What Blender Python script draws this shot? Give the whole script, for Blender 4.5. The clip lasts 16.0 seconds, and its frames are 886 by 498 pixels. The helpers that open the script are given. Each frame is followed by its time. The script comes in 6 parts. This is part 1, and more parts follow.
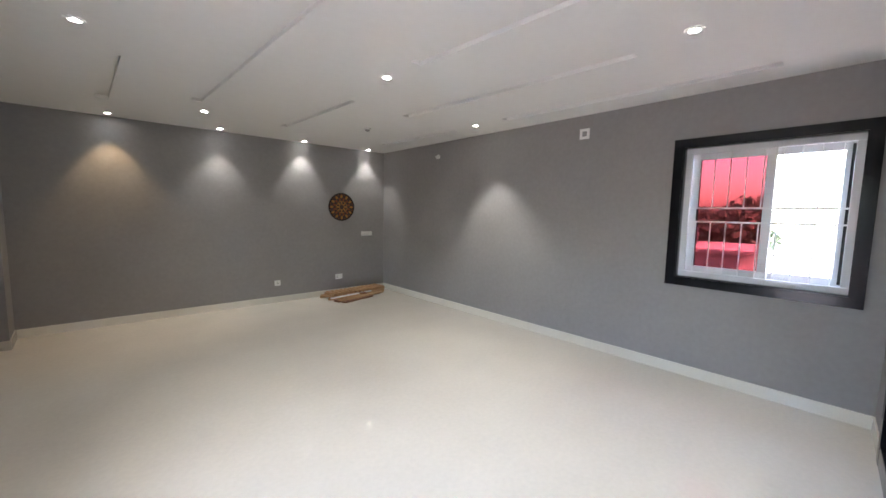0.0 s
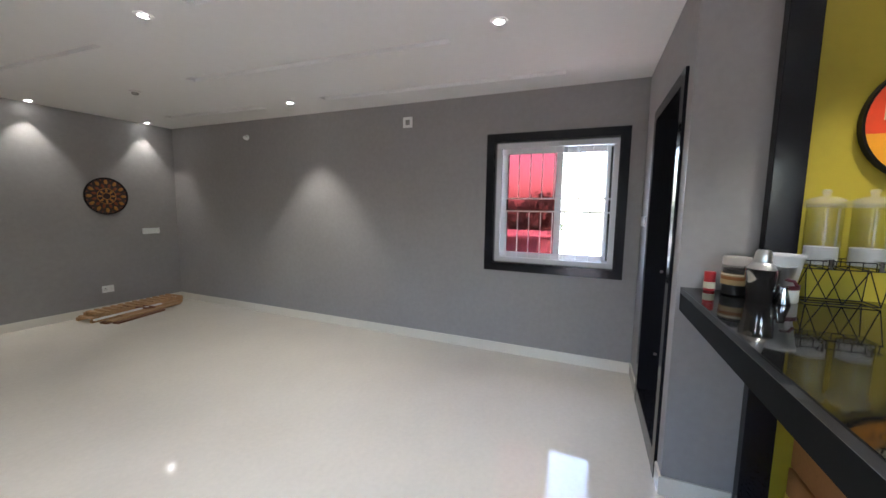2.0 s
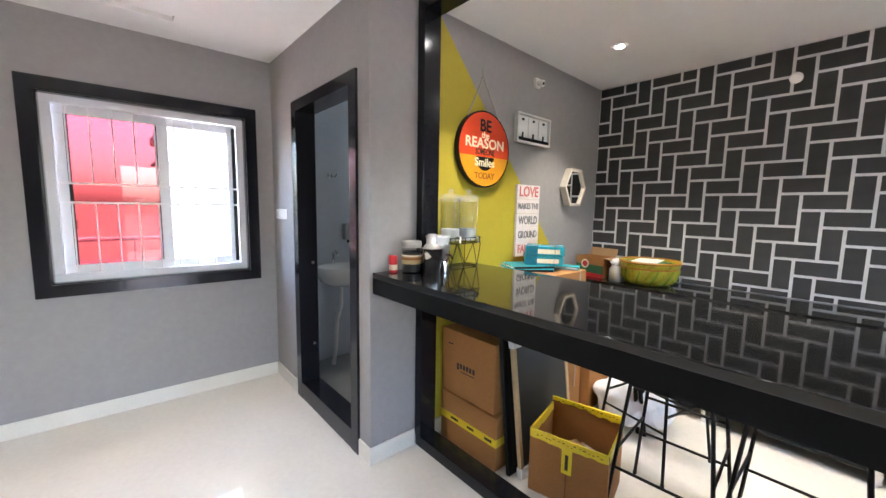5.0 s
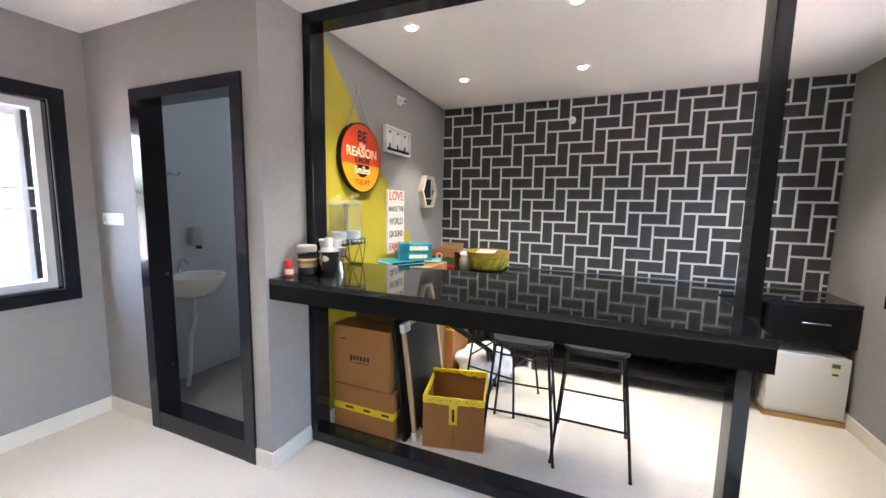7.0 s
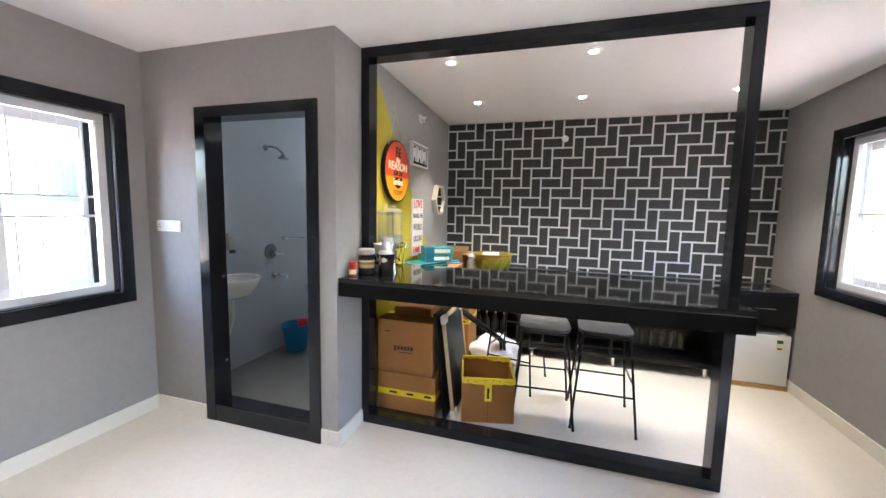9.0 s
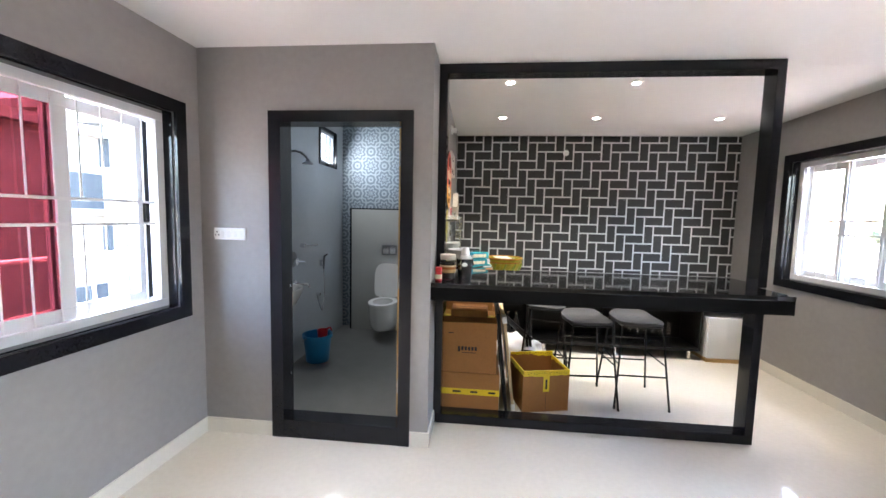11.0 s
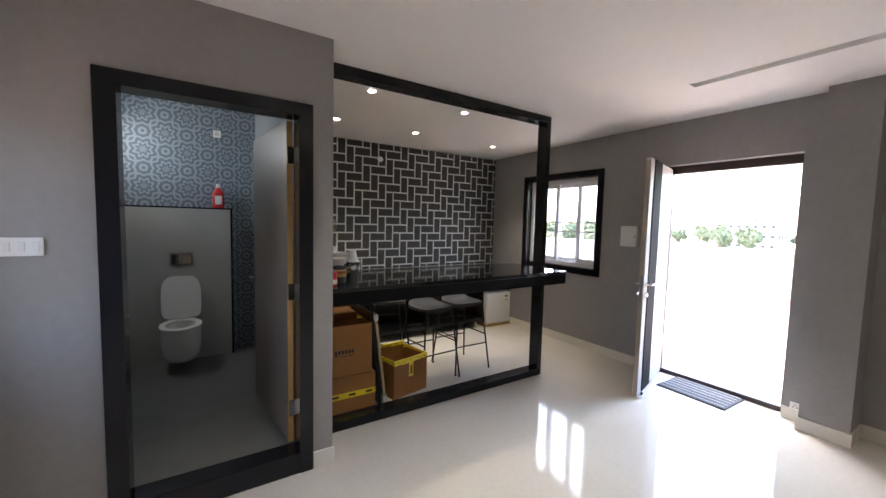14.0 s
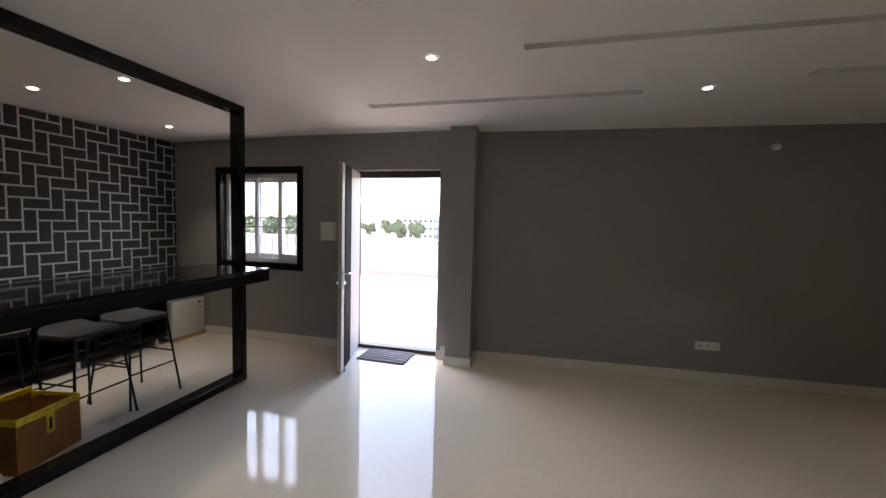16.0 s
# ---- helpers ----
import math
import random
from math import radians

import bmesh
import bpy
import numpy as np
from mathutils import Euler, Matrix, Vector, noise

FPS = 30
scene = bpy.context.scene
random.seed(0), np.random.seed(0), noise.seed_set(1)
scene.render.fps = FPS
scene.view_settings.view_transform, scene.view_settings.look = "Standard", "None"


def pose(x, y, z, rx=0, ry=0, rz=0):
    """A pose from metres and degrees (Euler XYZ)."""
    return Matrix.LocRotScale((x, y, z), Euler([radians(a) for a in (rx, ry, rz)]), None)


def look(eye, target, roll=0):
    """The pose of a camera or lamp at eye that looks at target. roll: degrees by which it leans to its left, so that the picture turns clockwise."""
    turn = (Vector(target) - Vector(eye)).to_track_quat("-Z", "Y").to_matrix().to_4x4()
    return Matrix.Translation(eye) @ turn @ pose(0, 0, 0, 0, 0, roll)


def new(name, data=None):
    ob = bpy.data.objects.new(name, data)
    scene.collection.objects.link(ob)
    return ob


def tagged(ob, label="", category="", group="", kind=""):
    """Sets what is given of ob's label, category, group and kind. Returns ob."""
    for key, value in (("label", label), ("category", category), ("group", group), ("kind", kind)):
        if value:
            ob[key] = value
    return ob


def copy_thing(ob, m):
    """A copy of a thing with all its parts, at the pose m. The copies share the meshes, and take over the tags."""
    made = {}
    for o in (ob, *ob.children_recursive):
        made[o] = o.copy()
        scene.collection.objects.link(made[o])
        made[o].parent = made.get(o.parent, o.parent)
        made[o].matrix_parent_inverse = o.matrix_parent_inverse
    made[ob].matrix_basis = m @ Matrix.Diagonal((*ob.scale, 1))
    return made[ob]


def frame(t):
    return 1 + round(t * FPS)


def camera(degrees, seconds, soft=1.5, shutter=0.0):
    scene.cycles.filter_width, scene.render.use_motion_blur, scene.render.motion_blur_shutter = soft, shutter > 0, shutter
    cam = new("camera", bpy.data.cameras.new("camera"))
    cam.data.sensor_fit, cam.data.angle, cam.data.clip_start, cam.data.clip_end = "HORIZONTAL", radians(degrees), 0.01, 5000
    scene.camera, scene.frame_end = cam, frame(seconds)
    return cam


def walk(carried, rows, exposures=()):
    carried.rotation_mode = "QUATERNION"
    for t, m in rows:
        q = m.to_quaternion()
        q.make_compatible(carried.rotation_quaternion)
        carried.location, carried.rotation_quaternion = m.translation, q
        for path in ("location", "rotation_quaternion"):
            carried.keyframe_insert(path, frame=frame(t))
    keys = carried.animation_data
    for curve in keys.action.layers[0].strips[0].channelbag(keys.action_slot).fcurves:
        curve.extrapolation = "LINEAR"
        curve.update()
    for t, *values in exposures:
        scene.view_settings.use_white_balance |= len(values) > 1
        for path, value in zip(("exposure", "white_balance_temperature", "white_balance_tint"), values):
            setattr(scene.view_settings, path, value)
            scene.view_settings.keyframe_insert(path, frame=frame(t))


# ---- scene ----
cam = camera(99.5, 16.0)
PATH = [
    (0, (0.067, 0.2, 1.492), (1.457, 1.625, 1.296), 1.0),
    (0.5, (0.083, 0.188, 1.477), (1.613, 1.461, 1.28), 1.1),
    (1, (0.15, 0.21, 1.462), (1.81, 1.309, 1.264), 1.0),
    (1.5, (0.272, 0.258, 1.46), (2.042, 1.169, 1.26), 0.9),
    (2, (0.39, 0.276, 1.464), (2.243, 0.996, 1.247), 0.9),
    (2.5, (0.554, 0.325, 1.462), (2.49, 0.776, 1.246), 0.9),
    (3, (0.689, 0.348, 1.427), (2.677, 0.444, 1.234), 1.1),
    (3.5, (0.706, 0.464, 1.439), (2.67, 0.144, 1.238), 0.7),
    (4, (0.699, 0.62, 1.451), (2.549, -0.11, 1.241), 0.8),
    (4.5, (0.739, 0.775, 1.458), (2.403, -0.314, 1.243), 0.9),
    (5, (0.757, 0.874, 1.454), (2.249, -0.44, 1.234), 1.0),
    (7.5, (0.881, 1.457, 1.524), (1.534, -0.42, 1.298), 1.0),
    (8, (0.901, 1.606, 1.538), (1.504, -0.289, 1.316), 1.0),
    (8.5, (1.009, 1.752, 1.541), (1.597, -0.148, 1.327), 1.1),
    (9, (1.221, 1.854, 1.527), (1.79, -0.052, 1.324), 1.2),
    (9.5, (1.416, 1.986, 1.519), (1.951, 0.068, 1.324), 1.2),
    (12, (2.656, 2.241, 1.515), (2.488, 0.254, 1.363), 1.3),
    (12.5, (2.804, 2.228, 1.507), (2.449, 0.266, 1.357), 1.3),
    (13, (2.973, 2.196, 1.529), (2.395, 0.287, 1.377), 1.4),
    (13.5, (3.102, 2.136, 1.521), (2.291, 0.313, 1.378), 1.3),
    (14, (3.17, 2.13, 1.524), (2.085, 0.456, 1.383), 1.4),
    (14.5, (3.218, 2.152, 1.513), (1.86, 0.69, 1.371), 1.4),
    (15, (3.278, 2.194, 1.51), (1.705, 0.966, 1.374), 1.5),
    (15.5, (3.271, 2.207, 1.521), (1.491, 1.306, 1.384), 1.4),
    (16, (3.264, 2.21, 1.543), (1.326, 1.732, 1.411), 1.5),
]
EXPOSURES = [(0, 5.15, 6300, 9), (1.5, 5.02, 6300, 9), (2.5, 4.72, 6300, 9), (3.5, 4.75, 6380, 10), (5, 5.72, 6450, 10), (7.5, 5.95, 6450, 10), (9, 5.87, 6450, 10), (12, 5.68, 6600, 10), (13, 5.33, 6800, 10), (14, 4.68, 6900, 11), (14.5, 4.05, 7000, 12), (15, 3.84, 7100, 13), (16, 3.70, 7150, 13)]
walk(cam, [(t, look(eye, target, roll)) for t, eye, target, roll in PATH],
     exposures=EXPOSURES)

# ---- world and sun ----
world = bpy.data.worlds.new("sky")
scene.world = world
world.use_nodes = True
_nt = world.node_tree
_sky = _nt.nodes.new("ShaderNodeTexSky")
_sky.sky_type = "NISHITA"
_sky.sun_disc = False
_sky.sun_elevation, _sky.sun_rotation = radians(63), radians(180)
_sky.air_density, _sky.dust_density, _sky.ozone_density = 1.0, 3.0, 1.0
_bg = _nt.nodes["Background"]
_nt.links.new(_sky.outputs[0], _bg.inputs[0])
_bg.inputs[1].default_value = 0.15
sun = new("sun", bpy.data.lights.new("sun", "SUN"))
sun.data.energy, sun.data.angle, sun.data.color = 1.15, radians(10), (1.0, 0.97, 0.92)
sun.matrix_world = look((0, 0, 30), (0.0, 15.0, 0.0))

LAMP = 2.45         # watts of one ceiling spot
H = 2.575            # ceiling height
HB = 2.90            # washroom ceiling height
HS = 2.542           # bar ceiling at the back wall
XE, XW, YN, YS = 4.075, -0.825, 6.27, -2.548
YB, XB = -0.14, 2.495   # washroom front, bar side wall


def swing(px, py, qx, qy, degrees):
    """A turn about the upright: the plan's point p goes to q."""
    return Matrix.Translation((qx, qy, 0)) @ Matrix.Rotation(radians(degrees), 4, "Z") @ Matrix.Translation((-px, -py, 0))


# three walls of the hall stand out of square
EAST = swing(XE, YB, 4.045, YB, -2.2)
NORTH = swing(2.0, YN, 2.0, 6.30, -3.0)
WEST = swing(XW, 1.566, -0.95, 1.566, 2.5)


def set_in(ob, m):
    """Moves a finished thing with the wall that carries it."""
    bpy.context.view_layer.update()
    ob.matrix_world = m @ ob.matrix_world
    return ob


# ---- materials ----
def mat(name, color, rough=0.5, metal=0.0, var=0.08, scale=6.0, bump=0.0, bscale=120.0, spec=0.5, rvar=0.0, coat=0.0):
    m = bpy.data.materials.new(name)
    m.use_nodes = True
    nt = m.node_tree
    p = nt.nodes["Principled BSDF"]
    p.inputs["Roughness"].default_value = rough
    p.inputs["Metallic"].default_value = metal
    p.inputs["Specular IOR Level"].default_value = spec
    p.inputs["Coat Weight"].default_value = coat
    tc = nt.nodes.new("ShaderNodeTexCoord")
    n1 = nt.nodes.new("ShaderNodeTexNoise")
    n1.inputs["Scale"].default_value, n1.inputs["Detail"].default_value = scale, 4.0
    n2 = nt.nodes.new("ShaderNodeTexNoise")
    n2.inputs["Scale"].default_value, n2.inputs["Detail"].default_value = scale * 14, 3.0
    nt.links.new(tc.outputs["Object"], n1.inputs["Vector"])
    nt.links.new(tc.outputs["Object"], n2.inputs["Vector"])
    add = nt.nodes.new("ShaderNodeMath")
    add.operation = "ADD"
    nt.links.new(n1.outputs["Fac"], add.inputs[0])
    nt.links.new(n2.outputs["Fac"], add.inputs[1])
    mr = nt.nodes.new("ShaderNodeMapRange")
    mr.inputs["From Min"].default_value, mr.inputs["From Max"].default_value = 0.6, 1.4
    mr.inputs["To Min"].default_value, mr.inputs["To Max"].default_value = 1 - var, 1 + var
    nt.links.new(add.outputs[0], mr.inputs["Value"])
    mul = nt.nodes.new("ShaderNodeVectorMath")
    mul.operation = "SCALE"
    mul.inputs[0].default_value = color
    nt.links.new(mr.outputs[0], mul.inputs["Scale"])
    nt.links.new(mul.outputs[0], p.inputs["Base Color"])
    if rvar:
        r = nt.nodes.new("ShaderNodeMapRange")
        r.inputs["From Min"].default_value, r.inputs["From Max"].default_value = 0.35, 0.65
        r.inputs["To Min"].default_value, r.inputs["To Max"].default_value = rough - rvar, rough + rvar
        nt.links.new(n1.outputs["Fac"], r.inputs["Value"])
        nt.links.new(r.outputs[0], p.inputs["Roughness"])
    if bump:
        n3 = nt.nodes.new("ShaderNodeTexNoise")
        n3.inputs["Scale"].default_value, n3.inputs["Detail"].default_value = bscale, 4.0
        nt.links.new(tc.outputs["Object"], n3.inputs["Vector"])
        b = nt.nodes.new("ShaderNodeBump")
        b.inputs["Strength"].default_value, b.inputs["Distance"].default_value = bump, 0.002
        nt.links.new(n3.outputs["Fac"], b.inputs["Height"])
        nt.links.new(b.outputs[0], p.inputs["Normal"])
    return m


def glass(name, color=(1, 1, 1), tint=None, rough=0.0):
    m = bpy.data.materials.new(name)
    m.use_nodes = True
    nt = m.node_tree
    nt.nodes.clear()
    out = nt.nodes.new("ShaderNodeOutputMaterial")
    tr = nt.nodes.new("ShaderNodeBsdfTransparent")
    tr.inputs[0].default_value = (*color, 1)
    gl = nt.nodes.new("ShaderNodeBsdfGlossy")
    gl.inputs["Roughness"].default_value = 0.02 + rough
    fr = nt.nodes.new("ShaderNodeLayerWeight")
    fr.inputs[0].default_value = 0.5
    pw = nt.nodes.new("ShaderNodeMath")
    pw.operation = "POWER"
    pw.inputs[1].default_value = 5.0
    nt.links.new(fr.outputs["Facing"], pw.inputs[0])
    ma = nt.nodes.new("ShaderNodeMath")
    ma.operation = "MULTIPLY_ADD"
    ma.inputs[1].default_value, ma.inputs[2].default_value = 0.85, 0.035
    nt.links.new(pw.outputs[0], ma.inputs[0])
    mx = nt.nodes.new("ShaderNodeMixShader")
    nt.links.new(ma.outputs[0], mx.inputs[0])
    nt.links.new(tr.outputs[0], mx.inputs[1])
    nt.links.new(gl.outputs[0], mx.inputs[2])
    nt.links.new(mx.outputs[0], out.inputs[0])
    return m


def glow(name, color, strength):
    m = bpy.data.materials.new(name)
    m.use_nodes = True
    p = m.node_tree.nodes["Principled BSDF"]
    p.inputs["Base Color"].default_value = (0.8, 0.8, 0.8, 1)
    p.inputs["Emission Color"].default_value = (*color, 1)
    p.inputs["Emission Strength"].default_value = strength
    return m


M_WALL = mat("grey_paint", (0.285, 0.270, 0.262), 0.62, var=0.075, scale=1.6, bump=0.16, bscale=130)
M_CEIL = mat("white_ceiling_paint", (0.78, 0.77, 0.75), 0.8, var=0.02, scale=1.0, bump=0.05)
M_FLOOR = mat("cream_polished_tile", (0.66, 0.61, 0.525), 0.07, var=0.05, scale=2.2, rvar=0.035, spec=0.55)
M_SKIRT = mat("cream_skirting_tile", (0.72, 0.68, 0.60), 0.18, var=0.04)
M_BLACK = mat("black_granite", (0.010, 0.010, 0.013), 0.16, var=0.12, scale=90, rvar=0.05, spec=0.34)
M_BLACKT = mat("black_granite_polished", (0.010, 0.010, 0.0105), 0.05, var=0.15, scale=50, rvar=0.02, spec=0.44)
M_BLACKP = mat("black_satin_paint", (0.0085, 0.008, 0.0078), 0.36, var=0.2, scale=10, spec=0.2)
M_UPVC = mat("white_upvc", (0.70, 0.70, 0.71), 0.35, var=0.02)
M_GRILLE = mat("white_enamel_steel", (0.75, 0.75, 0.75), 0.4, var=0.04)
M_GLASS = glass("clear_glass")
M_BLACKM = mat("black_matt_board", (0.0045, 0.0043, 0.0042), 0.6, var=0.25, scale=14, spec=0.08)
M_REDGLASS = glass("red_film_glass", (0.32, 0.13, 0.148))
M_JARGLASS = glass("clear_acrylic", (0.965, 0.975, 0.975))
M_YELLOW = mat("yellow_paint", (0.42, 0.335, 0.022), 0.6, var=0.04, scale=2, bump=0.1)
M_BRICK = mat("charcoal_brick_paint", (0.034, 0.032, 0.031), 0.75, var=0.25, scale=14, bump=0.35, bscale=220)
M_JOINT = mat("white_joint_paint", (0.62, 0.61, 0.60), 0.7, var=0.06, scale=10)
M_CARD = mat("brown_cardboard", (0.343, 0.151, 0.042), 0.85, var=0.10, scale=5, bump=0.15, bscale=60)
M_CARDIN = mat("cardboard_inside", (0.34, 0.20, 0.09), 0.9, var=0.08)
M_TAPE = mat("yellow_packing_tape", (0.78, 0.58, 0.02), 0.3, var=0.08)
M_INK = mat("black_print", (0.02, 0.018, 0.016), 0.7)
M_STEEL = mat("polished_steel", (0.62, 0.62, 0.62), 0.12, 1.0, var=0.04)
M_CHROME = mat("chrome", (0.75, 0.75, 0.76), 0.08, 1.0, var=0.02)
M_DKSTEEL = mat("dull_steel", (0.25, 0.25, 0.26), 0.3, 1.0)
M_WHITEW = mat("whitewashed_wood", (0.60, 0.54, 0.44), 0.6, var=0.08, scale=12, bump=0.1)
M_FRAMEW = mat("white_painted_wood", (0.70, 0.67, 0.62), 0.5, var=0.06, scale=14, bump=0.08)
M_WOODL = mat("pale_wood", (0.50, 0.36, 0.20), 0.55, var=0.15, scale=8, bump=0.1)
M_PLANK = mat("raw_plank", (0.42, 0.25, 0.12), 0.75, var=0.25, scale=5, bump=0.2)
M_PLANKD = mat("brown_plank", (0.20, 0.085, 0.04), 0.7, var=0.25, scale=6, bump=0.2)
M_WHITE = mat("white_plastic", (0.78, 0.77, 0.75), 0.35, var=0.03)
M_CERAM = mat("white_ceramic", (0.80, 0.80, 0.78), 0.10, var=0.02)
M_BTILE = mat("pale_grey_wall_tile", (0.50, 0.53, 0.56), 0.15, var=0.04, scale=2)
M_BFLOOR = mat("grey_floor_tile", (0.17, 0.17, 0.165), 0.40, var=0.12, scale=6, bump=0.1)
M_GREYP = mat("light_grey_panel", (0.42, 0.42, 0.40), 0.25, var=0.04)
M_LEAF = mat("brown_grey_laminate", (0.16, 0.125, 0.105), 0.35, var=0.12, scale=8)
M_LEAFE = mat("raw_wood_edge", (0.42, 0.25, 0.09), 0.6, var=0.15)
M_BLUE = mat("blue_plastic", (0.015, 0.22, 0.46), 0.35, var=0.05)
M_BRUSHED = mat("brushed_steel", (0.72, 0.72, 0.71), 0.3, 1.0, var=0.06, scale=30)
M_FADEDRED = mat("faded_red_print", (0.55, 0.13, 0.13), 0.7, var=0.3, scale=60)
M_FROST = mat("hazy_acrylic", (0.85, 0.86, 0.86), 0.12, var=0.03)
M_FROST.node_tree.nodes["Principled BSDF"].inputs["Alpha"].default_value = 0.16
M_JARLID = mat("grey_jar_lid", (0.42, 0.39, 0.36), 0.35, var=0.08, scale=30)
M_TEALWRAP = mat("teal_wrapper", (0.02, 0.16, 0.22), 0.25, var=0.35, scale=18, bump=0.6, bscale=35)
M_TANLAB = mat("tan_label", (0.46, 0.31, 0.13), 0.6, var=0.15, scale=40)
M_AMBERDK = mat("brown_print", (0.30, 0.10, 0.008), 0.5)
M_FADED = mat("faded_black_print", (0.16, 0.15, 0.15), 0.7, var=0.4, scale=60)
M_BOARDW = mat("distressed_white_board", (0.70, 0.63, 0.60), 0.75, var=0.12, scale=25)
M_MIRRSTEEL = mat("mirror_steel", (0.50, 0.49, 0.48), 0.10, 1.0, var=0.05)
M_RED = mat("red_plastic", (0.55, 0.02, 0.025), 0.35, var=0.05)
M_SIGNR = mat("red_orange_enamel", (0.66, 0.055, 0.012), 0.4, var=0.08, scale=20)
M_SIGNY = mat("amber_enamel", (0.72, 0.30, 0.012), 0.4, var=0.10, scale=20)
M_CREAM = mat("cream_print", (0.80, 0.72, 0.52), 0.6)
M_ROPE = mat("grey_rope", (0.40, 0.38, 0.34), 0.9, bump=0.4)
M_TEAL = mat("teal_card", (0.03, 0.29, 0.34), 0.25, var=0.12, scale=10)
M_PAPER = mat("white_paper", (0.74, 0.73, 0.70), 0.8, var=0.03)
M_GREEN = mat("green_card", (0.02, 0.11, 0.04), 0.6)
M_WICKER = mat("yellow_green_wicker", (0.33, 0.29, 0.02), 0.4, var=0.4, scale=22, bump=0.5, bscale=90)
M_WICKERB = mat("brown_wicker", (0.34, 0.15, 0.012), 0.4, var=0.4, scale=30, bump=0.4, bscale=90)
M_WICKERG = mat("green_wicker", (0.16, 0.24, 0.015), 0.4, var=0.4, scale=30, bump=0.4, bscale=90)
M_MIRROR = mat("mirror", (0.85, 0.86, 0.86), 0.02, 1.0, var=0.0)
M_DOORW = mat("white_door_laminate", (0.46, 0.44, 0.44), 0.5, var=0.03)
M_BAND = mat("black_matt_laminate", (0.010, 0.010, 0.014), 0.75, var=0.1, spec=0.08)
M_LEAFT = mat("grey_tan_edge", (0.34, 0.28, 0.22), 0.6, var=0.1)
M_BROWNF = mat("dark_brown_frame", (0.045, 0.026, 0.022), 0.4, var=0.2)
M_MAT = mat("grey_mat_pile", (0.07, 0.07, 0.075), 0.95, var=0.3, scale=60, bump=0.6, bscale=300)
M_MATL = mat("light_mat_stripe", (0.25, 0.25, 0.26), 0.95, var=0.2, scale=60)
M_SEAT = mat("grey_seat_plastic", (0.034, 0.034, 0.037), 0.55, var=0.06, bump=0.1, spec=0.35)
M_CLOTH = mat("white_cloth", (0.70, 0.70, 0.72), 0.9, var=0.05, bump=0.3, bscale=40)
M_FRIDGE = mat("white_fridge_enamel", (0.78, 0.78, 0.76), 0.25, var=0.02)
M_BOARD = mat("grey_board", (0.028, 0.030, 0.030), 0.4, var=0.1)
M_COFFEE = mat("black_coffee", (0.014, 0.01, 0.008), 0.5)
M_MAROON = mat("maroon_lid", (0.09, 0.012, 0.02), 0.4)
M_LED = glow("led_white", (1.0, 0.98, 0.95), 6)
M_TERR = mat("terrace_tile", (0.28, 0.222, 0.20), 0.6, var=0.10, scale=1.5, bump=0.1)
M_PARA = mat("parapet_paint", (0.36, 0.335, 0.31), 0.8, var=0.06, scale=1.2)
M_PINKP = mat("pink_facade_paint", (0.50, 0.24, 0.22), 0.8, var=0.08)
M_GROUND = mat("earth", (0.20, 0.19, 0.13), 0.95, var=0.3, scale=0.05)
# leaf green lightened and greyed: distance haze is put into the colour
M_TREE = mat("hazed_foliage", (0.115, 0.135, 0.085), 0.8, var=0.4, scale=1.5)
M_BARK = mat("bark", (0.12, 0.09, 0.06), 0.9, var=0.3)
M_FACADE = mat("far_facade", (0.38, 0.365, 0.34), 0.8, var=0.08)
M_FACADEG = mat("far_facade_green", (0.25, 0.42, 0.36), 0.8, var=0.08)
M_WINDARK = mat("far_window", (0.05, 0.06, 0.07), 0.15)


